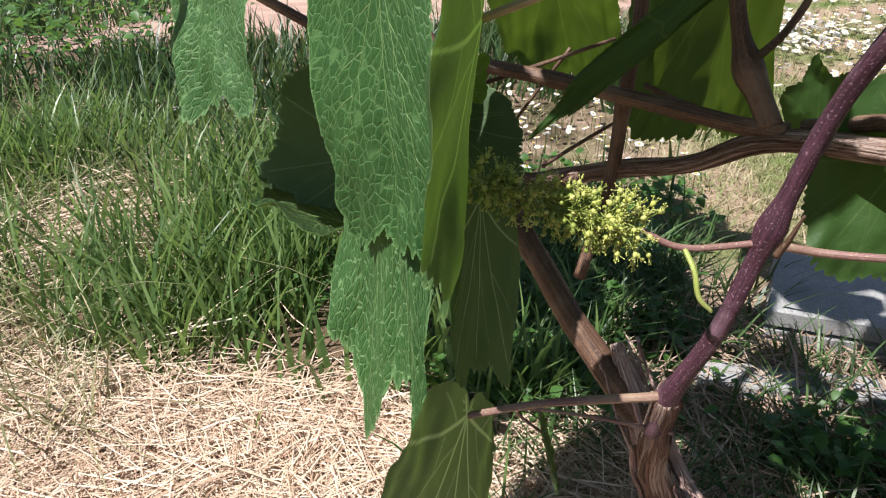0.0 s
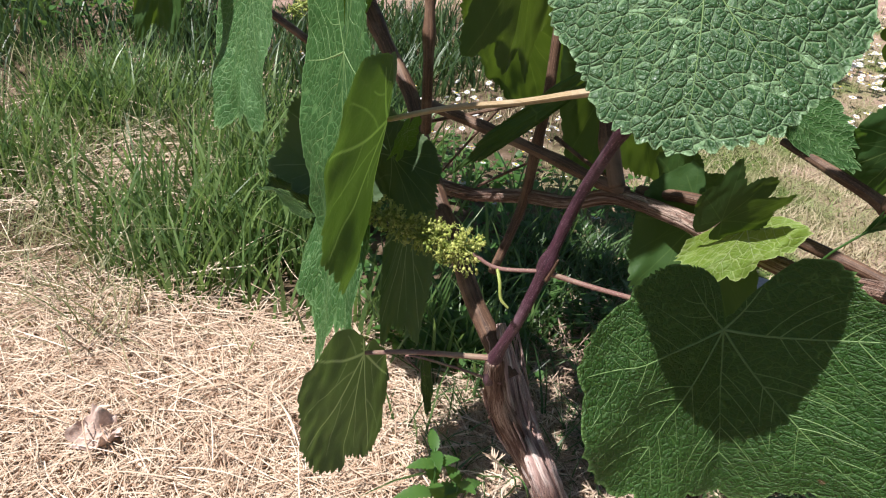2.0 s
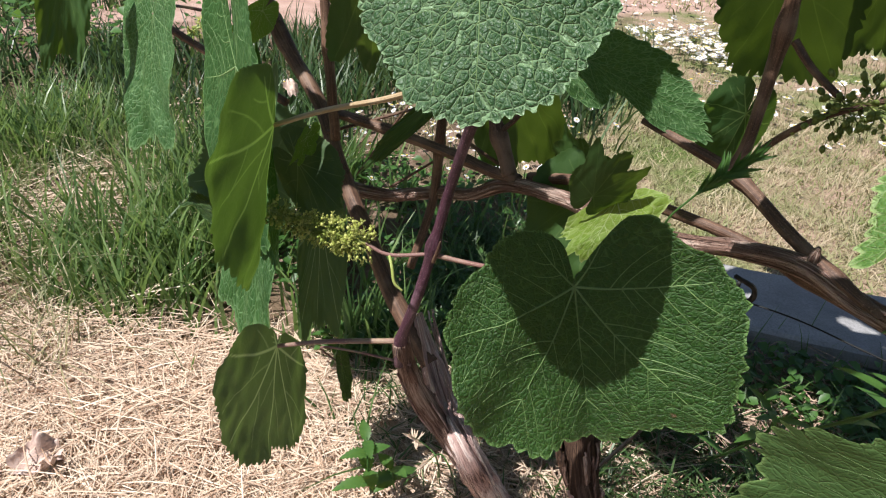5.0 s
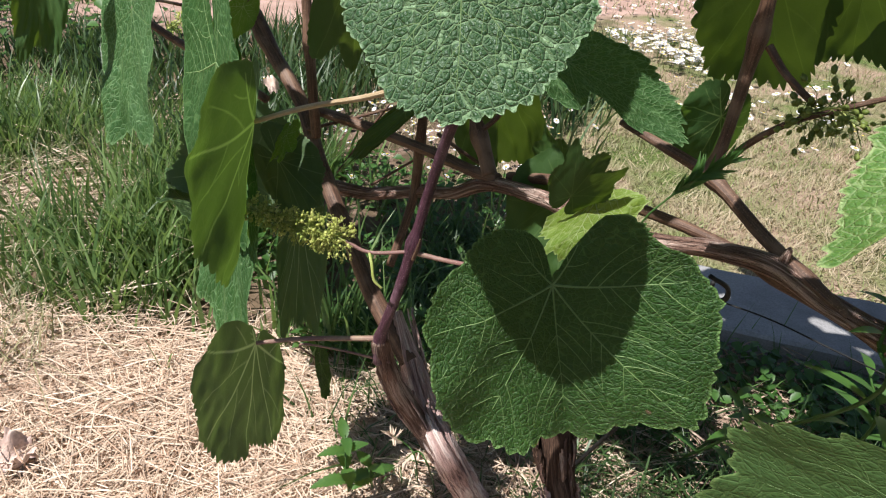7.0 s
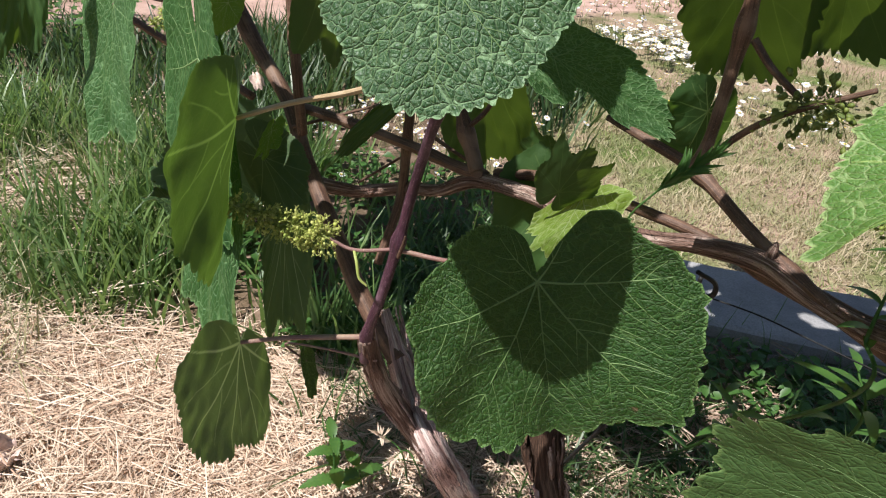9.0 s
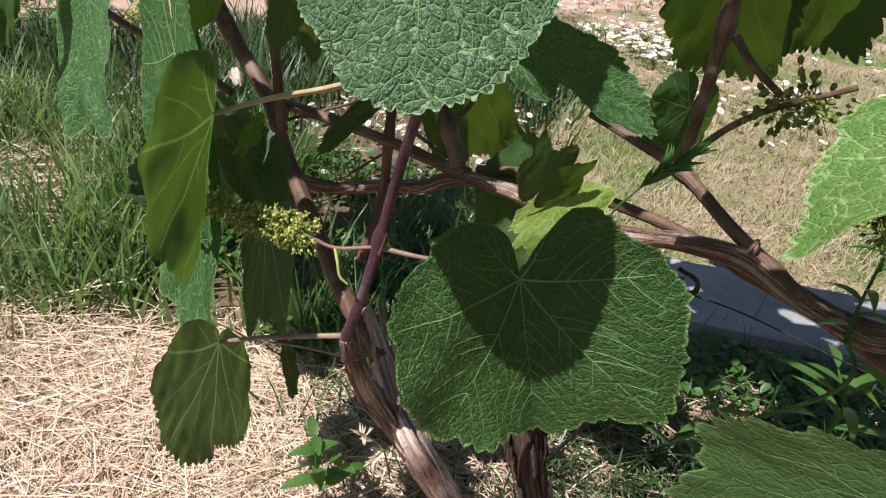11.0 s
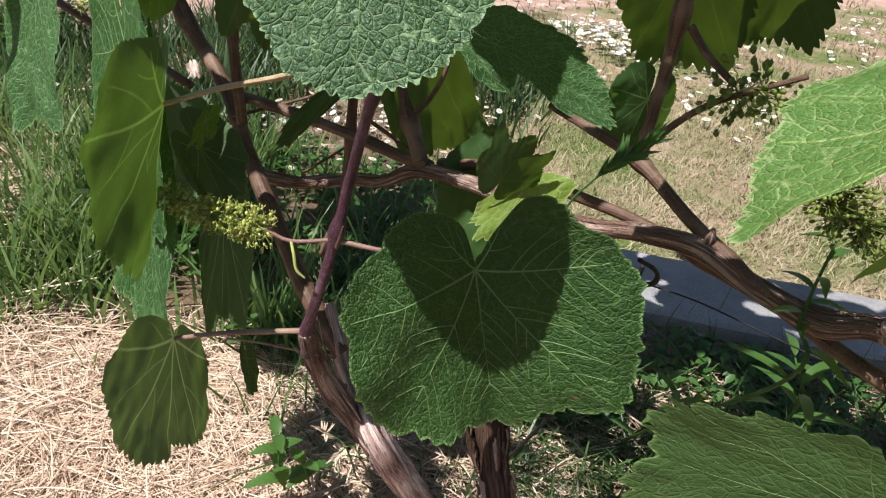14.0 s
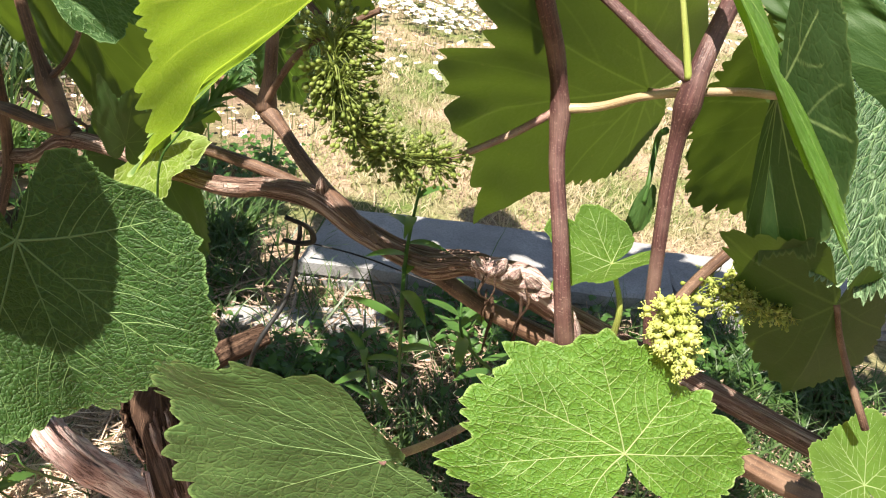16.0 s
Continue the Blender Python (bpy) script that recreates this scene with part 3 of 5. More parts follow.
def leaf_meshes(form, material, vein_material, rings=14, segs=208, rib=1.0, thin=0.0, branches=4):
    """The blade, with each point's share of the way to the rim, and its raised ribs."""
    if thin:
        rings, segs = 44, max(2 * segs, 420)
    flat, uvs, faces, rim = [(0.0, 0.0)], [(0.5 + form.seed, 0.5)], [], [0.0]
    angs = np.linspace(-179.0, 179.0, segs)
    for i in range(1, rings + 1):
        t = (i / rings) ** 0.85
        for d in angs:
            r = t * form.outline(d, t ** 5)
            a, b = r * math.cos(radians(d)), r * math.sin(radians(d))
            flat.append((a, b))
            rim.append(t if abs(d) < 172 else 0.9 * t)
            uvs.append((0.5 + form.seed + a * 0.5 * form.la, 0.5 + b * 0.5 * form.lb))
    for k in range(segs - 1):
        faces.append((0, 1 + k, 2 + k))
    for i in range(rings - 1):
        o = 1 + i * segs
        for k in range(segs - 1):
            faces.append((o + k, o + segs + k, o + segs + k + 1, o + k + 1))
    blade = mesh_of("leaf", [form.at(a, b) for a, b in flat], faces, material, uvs)
    blade.attributes.new("rim", "FLOAT", "POINT").data.foreach_set("value", np.array(rim, dtype=np.float32))
    if thin:
        # seen from below, the veins are paler lines within the thin blade
        pts = np.array(flat)
        pale = np.zeros(len(pts))
        for path, w0, w1 in vein_paths(form, rib, 1):
            weak = 1.0 if w0 > 0.008 * rib else 0.5
            for i in range(len(path) - 1):
                p, q = np.array(path[i]), np.array(path[i + 1])
                v = q - p
                t = np.clip((pts - p) @ v / (v @ v + 1e-12), 0, 1)
                w = (w0 + (w1 - w0) * (i + t) / (len(path) - 1)) * 0.7 + 0.003
                gap = np.linalg.norm(pts - p - t[:, None] * v, axis=1)
                pale = np.maximum(pale, weak * np.clip(1.5 - gap / w, 0, 1))
        blade.attributes.new("vein", "FLOAT", "POINT").data.foreach_set("value", (pale * thin).astype(np.float32))
        return blade, None
    vv, vf = [], []
    for path, w0, w1 in vein_paths(form, rib, branches):
        base, m = len(vv), len(path)
        for i, (a, b) in enumerate(path):
            j, k = min(i + 1, m - 1), max(i - 1, 0)
            dx, dy = path[j][0] - path[k][0], path[j][1] - path[k][1]
            ln = math.hypot(dx, dy) + 1e-9
            u = w0 + (w1 - w0) * (i / (m - 1)) ** 0.7
            w = u * form.size
            ox, oy = -dy / ln * u, dx / ln * u
            vv.extend([form.at(a + ox, b + oy), form.at(a, b, w * 0.75), form.at(a - ox, b - oy), form.at(a, b, -w * 0.95)])
        for i in range(m - 1):
            o = base + i * 4
            for k in range(4):
                vf.append((o + k, o + (k + 1) % 4, o + 4 + (k + 1) % 4, o + 4 + k))
    return blade, mesh_of("veins", vv, vf, vein_material)


def leaf(parent, joint, tip, left, right, shape="round", young=False, cup=0.05, droop=-0.05, wave=0.16, seed=1.0, flip=False,
         petiole=None, stalk=None, width=0.0018, label="", segs=208, rib=0.85, pale=False, smooth=False, curl=None, jagged=False, look_of=None, ruffle=0.015, branches=4, flush=False, mains=None):
    form = LeafForm(joint, tip, left, right, shape, cup, droop, wave, seed, flip, curl)
    if isinstance(shape, tuple):
        form.uneven, form.bite = 0.035, 0.05
    if mains:
        form.mains = mains
    if jagged:
        form.teeth, form.bite = 17, 0.09 if isinstance(shape, tuple) else 0.12
    if smooth:
        form.sag = 0.004
    blade_look = look_of or (YOUNG if young else LIT_UNDER if smooth and pale else SMOOTH if smooth else LEAF)
    form.ruffle = ruffle if not smooth or ruffle > 0.02 else 0.0
    blade, veins = leaf_meshes(form, blade_look, VEIN_YOUNG if young else VEIN, segs=segs, rib=rib, thin=(0.75 if pale else 0.32) if smooth else 0.9 if flush else 0.0, branches=branches)
    ob = part("leaf", blade, parent, label)
    if veins:
        part("vein_network", veins, ob, "pale raised leaf veins")
    if petiole:
        part("petiole", tube("petiole", [joint, *petiole], [width * 0.85, width, width * 1.3], stalk or PETIOLE, 8, 7, 0.08), ob, "slender leaf stalk")
    return ob


def add_ball(vv, ff, c, r, stretch, axis):
    """A small eight-sided bud."""
    o = len(vv)
    ax = axis / (np.linalg.norm(axis) + 1e-9)
    u = np.cross(ax, (0.3, 0.5, 0.81))
    u /= np.linalg.norm(u) + 1e-9
    v = np.cross(ax, u)
    vv.append(c - ax * r * stretch)
    for lat, h in ((0.8, -0.5), (0.95, 0.35)):
        for k in range(6):
            a = k * math.pi / 3
            vv.append(c + (u * math.cos(a) + v * math.sin(a)) * r * lat + ax * r * stretch * h)
    vv.append(c + ax * r * stretch)
    for k in range(6):
        n = (k + 1) % 6
        ff.append((o, o + 1 + n, o + 1 + k))
        ff.append((o + 1 + k, o + 1 + n, o + 7 + n, o + 7 + k))
        ff.append((o + 13, o + 7 + k, o + 7 + n))


def add_thread(vv, ff, a, b, r0, r1):
    o = len(vv)
    d = b - a
    d = d / (np.linalg.norm(d) + 1e-9)
    u = np.cross(d, (0.21, 0.43, 0.87))
    u /= np.linalg.norm(u) + 1e-9
    v = np.cross(d, u)
    for p, r in ((a, r0), (b, r1)):
        for k in range(3):
            t = k * 2.0944
            vv.append(p + (u * math.cos(t) + v * math.sin(t)) * r)
    for k in range(3):
        n = (k + 1) % 3
        ff.append((o + k, o + n, o + 3 + n, o + 3 + k))


def flower_cluster(parent, axis, count, spread, bud, open_share, seed, stalk=GREENSTEM, closed=False, label="", fuzz=1.0):
    """A grape inflorescence: a stalk with branchlets, buds and open florets with threads of stamens."""
    rnd = np.random.RandomState(seed)
    line = spline(axis, 12)
    rachis = part("inflorescence", tube("rachis", axis, [0.0016, 0.0013, 0.0008], stalk, 7, 8, 0.1), parent, label)
    bv, bf, ov, of = [], [], [], []
    for _ in range(count):
        s = rnd.rand() ** 0.85
        i = min(int(s * (len(line) - 1)), len(line) - 2)
        root = line[i]
        along = line[i + 1] - line[i]
        along /= np.linalg.norm(along) + 1e-9
        w = rnd.normal(size=3)
        w -= along * (w @ along) * 0.55
        w /= np.linalg.norm(w)
        reach = spread * (1.0 - 0.45 * s) * rnd.uniform(0.35, 1.0)
        if closed:
            # buds sit in small umbels on side branches
            twig = int(s * 14)
            lobe = np.random.RandomState(seed * 100 + twig * 7 + int(rnd.rand() * 4)).normal(size=3)
            w = w * 0.55 + lobe / np.linalg.norm(lobe)
            w /= np.linalg.norm(w)
            reach = spread * rnd.uniform(0.45, 1.0) * (0.6 + 0.5 * abs(math.sin(twig * 2.1 + seed)))
        c = root + w * reach + rnd.normal(size=3) * 0.001
        mid = root + w * reach * 0.5 + along * reach * 0.2
        is_open = rnd.rand() < open_share(s)
        V, F = (ov, of) if is_open else (bv, bf)
        add_thread(bv, bf, root, mid, 0.0004, 0.00035)
        add_thread(bv, bf, mid, c, 0.00035, 0.0003)
        if closed:
            add_ball(bv, bf, c, bud * rnd.uniform(0.8, 1.2), 1.5, w)
            continue
        add_ball(V, F, c, bud * rnd.uniform(0.75, 1.15), 1.25, w)
        if is_open or rnd.rand() < 0.45:
            for _ in range(5):
                q = w + rnd.normal(size=3) * 0.55
                q /= np.linalg.norm(q)
                e = c + q * bud * fuzz * rnd.uniform(2.0, 3.4)
                add_thread(V, F, c, e, 0.00022, 0.00018)
                add_ball(V, F, e, 0.00045, 1.2, q)
    if bv:
        part("bud_spray", mesh_of("bud_spray", bv, bf, GREENBUD if closed else BUD), rachis, "small green flower buds on branchlets")
    if ov:
        part("floret_spray", mesh_of("floret_spray", ov, of, BLOOM), rachis, "open yellow florets with fine stamens")
    return rachis


# ---- ground ----
def ground_height(x, y):
    h = 0.012 * noise.noise(Vector((x * 2.1, y * 2.1, 0.3))) + 0.006 * noise.noise(Vector((x * 9, y * 9, 1.3)))
    return h * max(0.0, 1 - math.hypot(x, y - 1.5) / 14)


def build_ground():
    line = np.r_[-300, -120, -50, -22, -12, np.linspace(-7, 7, 113), 12, 22, 50, 120, 300]
    n = len(line)
    verts = [(x, y + 1.5, ground_height(x, y + 1.5)) for y in line for x in line]
    faces = [(j * n + i, j * n + i + 1, (j + 1) * n + i + 1, (j + 1) * n + i) for j in range(n - 1) for i in range(n - 1)]
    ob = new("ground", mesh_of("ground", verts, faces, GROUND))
    return tagged(ob, "dry soil with thatch, sparse lawn and bare path", "ground", kind="structure")


ground = build_ground()


def blades(name, spots, heights, width, bend, material, label, seed, segs=3, lean=0.35, category="grass"):
    """Many grass blades as one mesh: each a bent, tapering strip rooted on the ground."""
    rnd = np.random.RandomState(seed)
    n = len(spots)
    spots = np.asarray(spots)
    h = rnd.uniform(heights[0], heights[1], n) * (0.65 + 0.35 * rnd.rand(n))
    turn = rnd.uniform(0, 2 * np.pi, n)
    face = turn + rnd.uniform(-0.9, 0.9, n) + np.pi / 2
    out = np.abs(rnd.normal(0, lean, n)) * h
    curl = rnd.uniform(0.2, 1.0, n) * bend * h
    w = width * rnd.uniform(0.6, 1.3, n)
    z0 = np.array([ground_height(x, y) for x, y in spots]) - 0.004
    verts = np.empty((n, 2 * segs + 1, 3))
    for s in range(segs + 1):
        t = s / segs
        off = out * t + curl * t * t
        cx, cy = spots[:, 0] + np.cos(turn) * off, spots[:, 1] + np.sin(turn) * off
        cz = z0 + h * (t - 0.35 * bend * t ** 3)
        ww = w * (1 - t) ** 0.7 * 0.5
        dx, dy = np.cos(face) * ww, np.sin(face) * ww
        if s < segs:
            verts[:, 2 * s] = np.stack([cx - dx, cy - dy, cz], 1)
            verts[:, 2 * s + 1] = np.stack([cx + dx, cy + dy, cz], 1)
        else:
            verts[:, 2 * segs] = np.stack([cx, cy, cz], 1)
    m = 2 * segs + 1
    faces = []
    for i in range(n):
        o = i * m
        for s in range(segs - 1):
            faces.append((o + 2 * s, o + 2 * s + 1, o + 2 * s + 3, o + 2 * s + 2))
        faces.append((o + 2 * segs - 2, o + 2 * segs - 1, o + 2 * segs))
    ob = new(name, mesh_of(name, verts.reshape(-1, 3), faces, material))
    return tagged(ob, label, category, kind="stuff")


def scatter(n, box, keep, seed):
    """Random spots in a box (x0, y0, x1, y1), thinned by keep(x, y) and towards a ragged rim."""
    soft = 0.1 * min(box[2] - box[0], box[3] - box[1])
    rnd = np.random.RandomState(seed)
    out = []
    tries = 0
    while len(out) < n and tries < n * 12:
        tries += 1
        x, y = rnd.uniform(box[0], box[2]), rnd.uniform(box[1], box[3])
        rim = min(x - box[0], box[2] - x, y - box[1], box[3] - y) + 0.08 * noise.noise(Vector((x * 7, y * 7, seed)))
        if rnd.rand() < keep(x, y) * max(0.0, min(1.0, rim / soft)):
            out.append((x, y))
    return out


def clump(x, y, f, s):
    return max(0.0, min(1.0, 0.5 + 1.5 * noise.noise(Vector((x * f, y * f, s)))))


def straw(name, n, box, keep, label, seed, height=0.035, length=(0.04, 0.15), width=0.0022, material=None):
    """Loose dry stems lying over one another."""
    rnd = np.random.RandomState(seed)
    spots = scatter(n, box, keep, seed)
    verts, faces = [], []
    for x, y in spots:
        l, a = rnd.uniform(*length), rnd.uniform(0, 2 * np.pi)
        z = ground_height(x, y) + height * rnd.rand() ** 1.6 + 0.002
        tilt = rnd.normal(0, 0.16)
        kink = rnd.normal(0, 0.25)
        w = width * rnd.uniform(0.5, 1.3)
        roll = rnd.uniform(-0.6, 0.6)
        p = np.array([x, y, z])
        o = len(verts)
        ang = a
        for s in range(4):
            d = np.array([math.cos(ang), math.sin(ang), tilt * (1 - s * 0.5)])
            sd = np.array([-math.sin(ang), math.cos(ang), roll]) * w * 0.5 * (1 if s < 3 else 0.4)
            verts.extend([p - sd, p + sd, p + np.array([0, 0, w * 0.6])])
            p = p + d * l / 3
            p[2] = max(p[2], ground_height(p[0], p[1]) + 0.001)
            ang += kink / 3
        for s in range(3):
            q = o + s * 3
            faces.extend([(q, q + 3, q + 5, q + 2), (q + 2, q + 5, q + 4, q + 1)])
    ob = new(name, mesh_of(name, verts, faces, material or STRAW))
    return tagged(ob, label, "straw", kind="stuff")


def bare(x, y):
    """How far a spot keeps clear of the trodden reddish patches in the grass."""
    k = 1.0
    for cx, cy, rx, ry in ((-0.76, 1.82, 0.1, 0.16), (-0.66, 1.4, 0.12, 0.07)):
        k *= 1 - 0.92 * math.exp(-((x - cx) / rx) ** 2 - ((y - cy) / ry) ** 2)
    return k if x < -2.05 else k * max(0.0, min(1.0, (4.15 - y + 0.9 * x) * 3))


def straw_here(x, y):
    line = 1.17 + 0.02 * math.sin(x * 13) + 0.1 * max(0.0, x) - 0.3 * max(0.0, -0.05 - x)
    if x > 0.43 and y > 1.03:
        return 0.2
    return 1.0 if y < line else max(0.0, 1 - (y - line) / 0.12) * 0.6


straw("straw_litter", 36000, (-0.85, 0.52, 0.66, 1.32), straw_here, "loose dry straw mulch covering the bare soil", 3, 0.038, (0.025, 0.11), 0.0015)
straw("straw_litter", 5000, (0.2, 0.9, 1.5, 1.6), lambda x, y: 0.0 if x > 0.44 and y > 1.5 else 0.2 if 0.36 < x < 0.65 and 1.35 < y < 1.45 else 1.0 if 0.28 < x < 0.45 and y < 1.35 else 0.25 + 0.7 * clump(x, y, 4, 2.0), "brown dry grass litter beneath the vine", 4, material=LITTER)
straw("straw_litter", 1900, (-1.3, 1.05, -0.25, 2.1), lambda x, y: 0.12 + 0.88 * (1 - bare(x, y)), "dry grass stems among the green grass", 5, 0.06, (0.06, 0.2), 0.0018)


def daisy_patch(x, y):
    """The short, worn grass behind the vine where daisies stand."""
    return max(0.0, 1 - math.hypot((x + 0.05) / 0.42, (y - 2.25) / 0.42))


def tall_here(x, y):
    k = clump(x, y, 3.2, 8.0) * bare(x, y)
    edge = 1.17 + 0.05 * math.sin(x * 7 + 1)
    if daisy_patch(x, y) > 0.3:
        return 0.0
    if x > -0.22 and y > 1.3:
        return 0.05
    if y < edge:
        return 0.02
    if x < -0.48 and y < 1.55:
        return 0.6 * k
    return 0.1 * bare(x, y) + 0.9 * k


blades("tall_grass", scatter(4200, (-1.25, 1.08, 0.25, 2.0), tall_here, 11), (0.1, 0.27), 0.0085, 0.4, GRASS, "lush green tall grass tuft beside the vine", 11, 4, 0.22)
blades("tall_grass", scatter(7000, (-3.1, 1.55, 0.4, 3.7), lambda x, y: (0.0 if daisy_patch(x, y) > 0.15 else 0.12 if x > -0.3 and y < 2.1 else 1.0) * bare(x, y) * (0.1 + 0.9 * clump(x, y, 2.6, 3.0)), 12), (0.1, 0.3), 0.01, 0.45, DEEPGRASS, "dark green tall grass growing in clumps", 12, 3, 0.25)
blades("dry_grass", scatter(2600, (-1.5, 0.95, -0.3, 1.9), lambda x, y: (1.0 if y < 1.2 else 0.35) * (0.2 + 0.8 * clump(x, y, 4, 6.0)), 13), (0.08, 0.24), 0.003, 0.8, MIXGRASS, "thin yellowing grass leaning over", 13, 4, 0.7)
blades("grass_tuft", scatter(5600, (0.05, 1.0, 1.5, 1.75), lambda x, y: 0.0 if 0.47 < x < 1.75 and 1.52 < y < 1.78 else 0.07 if 0.26 < x < 0.45 and y < 1.44 else 0.16 if 0.44 < x < 0.85 and y < 1.36 else 0.12 if 0.34 < x < 1.2 and y > 1.33 else (0.1 if y < 1.2 and x < 0.4 else 0.35) + 0.5 * clump(x, y, 5, 9.0), 14), (0.05, 0.17), 0.005, 0.6, SHADED_GRASS, "green grass under the vine, coloured darker for its shade", 14, 3, 0.5)
blades("grass_tuft", scatter(1500, (0.3, 0.95, 0.78, 1.3), lambda x, y: 0.25 + 0.75 * clump(x, y, 9, 19.0), 18), (0.03, 0.12), 0.0042, 0.7, SHADED_GRASS, "sparse green grass, coloured darker for shade, round the foot of the vine", 18, 3, 0.6)
blades("lawn", scatter(20000, (-1.2, 1.7, 2.6, 4.4), lambda x, y: 0.0 if y < 1.82 and 0.4 < x < 1.8 else 0.15 + 0.85 * clump(x, y, 2.6, 4.0), 15), (0.02, 0.07), 0.0038, 0.7, LAWN, "sparse sun-dried lawn grass", 15, 2, 0.6)
blades("lawn", scatter(30000, (0.2, 1.55, 2.4, 3.3), lambda x, y: 0.0 if y < 1.8 and x < 1.75 else 0.3 + 0.7 * clump(x, y, 4.0, 14.0), 17), (0.015, 0.05), 0.0032, 0.7, SHORTGRASS, "short yellow-green lawn grass", 17, 2, 0.7)
blades("lawn", scatter(9000, (-2.5, 4.2, 5.5, 8.5), lambda x, y: 0.12 + 0.88 * clump(x, y, 1.6, 4.0), 16), (0.03, 0.1), 0.009, 0.7, LAWN, "pale lawn grass further from the vine", 16, 2, 0.6)


def ground_cover(name, spots, size, heights, material, label, seed):
    """Low broad-leaved weeds: many small folded leaves at all angles."""
    rnd = np.random.RandomState(seed)
    verts, faces = [], []
    for x, y in spots:
        z = ground_height(x, y) + rnd.uniform(*heights)
        a, tilt = rnd.uniform(0, 6.28), rnd.normal(0.1, 0.35)
        way = np.array([math.cos(a), math.sin(a), tilt])
        side = np.array([-math.sin(a), math.cos(a), rnd.normal(0, 0.3)])
        l = size * rnd.uniform(0.6, 1.3)
        w = l * rnd.uniform(0.28, 0.42)
        p = np.array([x, y, z])
        o = len(verts)
        for t, k in ((0.0, 0.0), (0.3, 0.9), (0.65, 0.8), (1.0, 0.0)):
            mid = p + way * l * t - np.array([0, 0, 0.25 * l * t * t])
            lift = np.array([0, 0, w * k * 0.35])
            verts.extend([mid + side * w * k + lift, mid, mid - side * w * k + lift])
        for s in range(3):
            q = o + s * 3
            faces.extend([(q, q + 3, q + 4, q + 1), (q + 1, q + 4, q + 5, q + 2)])
    return tagged(new(name, mesh_of(name, verts, faces, material)), label, "weeds", kind="stuff")


ground_cover("low_weeds", scatter(2600, (0.02, 1.2, 1.5, 1.54), lambda x, y: 0.0 if (x > 0.45 and y > 1.5) or (0.3 < x < 0.68 and y > 1.34) else 0.05 if 0.24 < x < 0.45 else 0.1 + 0.9 * clump(x, y, 6, 31.0), 41), 0.019, (0.01, 0.075), WEED, "dark green broad-leaved weeds in the shade", 41)
ground_cover("low_weeds", scatter(1500, (-0.3, 1.3, 0.4, 2.1), lambda x, y: 0.1 + 0.9 * clump(x, y, 6, 35.0), 43), 0.022, (0.01, 0.06), WEED, "low dark weeds behind the cordon", 43)
ground_cover("low_weeds", scatter(900, (-2.5, 1.85, -1.2, 2.9), lambda x, y: 0.1 + 0.9 * clump(x, y, 3, 33.0), 42), 0.035, (0.04, 0.3), WEED, "leafy weeds among the tall grass", 42)


def daisies(name, spots, label, seed, size=0.011):
    rnd = np.random.RandomState(seed)
    verts, faces, mats = [], [], []
    for x, y in spots:
        z = ground_height(x, y) + rnd.uniform(0.03, 0.075)
        r = size * rnd.uniform(0.75, 1.25)
        tx, ty = rnd.normal(0, 0.25, 2)
        o = len(verts)
        add_thread(verts, faces, np.array([x, y, ground_height(x, y)]), np.array([x, y, z]), 0.0009, 0.0008)
        mats += [0] * (len(faces) - len(mats))
        c = len(verts)
        verts.append((x, y, z))
        for k in range(18):
            a = k * math.pi / 9
            q = r * (1.0 if k % 2 else 0.72)
            verts.append((x + q * math.cos(a), y + q * math.sin(a), z + tx * q * math.cos(a) + ty * q * math.sin(a) + 0.001))
        for k in range(18):
            faces.append((c, c + 1 + k, c + 1 + (k + 1) % 18))
            mats.append(1)
        d = len(verts)
        verts.append((x, y, z + r * 0.25))
        for k in range(8):
            a = k * math.pi / 4
            verts.append((x + r * 0.36 * math.cos(a), y + r * 0.36 * math.sin(a), z + 0.0025))
        for k in range(8):
            faces.append((d, d + 1 + k, d + 1 + (k + 1) % 8))
            mats.append(2)
    me = mesh_of(name, verts, faces, [GRASS, PETAL, YOLK], None, False)
    me.polygons.foreach_set("material_index", np.array(mats, dtype=np.int32))
    return tagged(new(name, me), label, "flowers", kind="stuff")


daisies("daisies", scatter(1300, (-0.2, 2.5, 3.2, 6.0), lambda x, y: 0.02 + 1.4 * max(0.0, 1 - math.hypot((x - 0.66) / 0.5, (y - 3.9) / 0.5)) + 0.1 * clump(x, y, 1.4, 7.0), 21), "white daisies with yellow centres in the lawn", 21, 0.015)
daisies("daisies", scatter(150, (-0.5, 1.7, 0.45, 2.75), lambda x, y: 0.05 + daisy_patch(x, y), 22), "white daisies in the shade behind the vine", 22, 0.01)
daisies("daisies", scatter(14, (-1.2, 1.8, -0.3, 2.4), lambda x, y: 1.0, 23), "few white daisies in the tall grass", 23, 0.013)

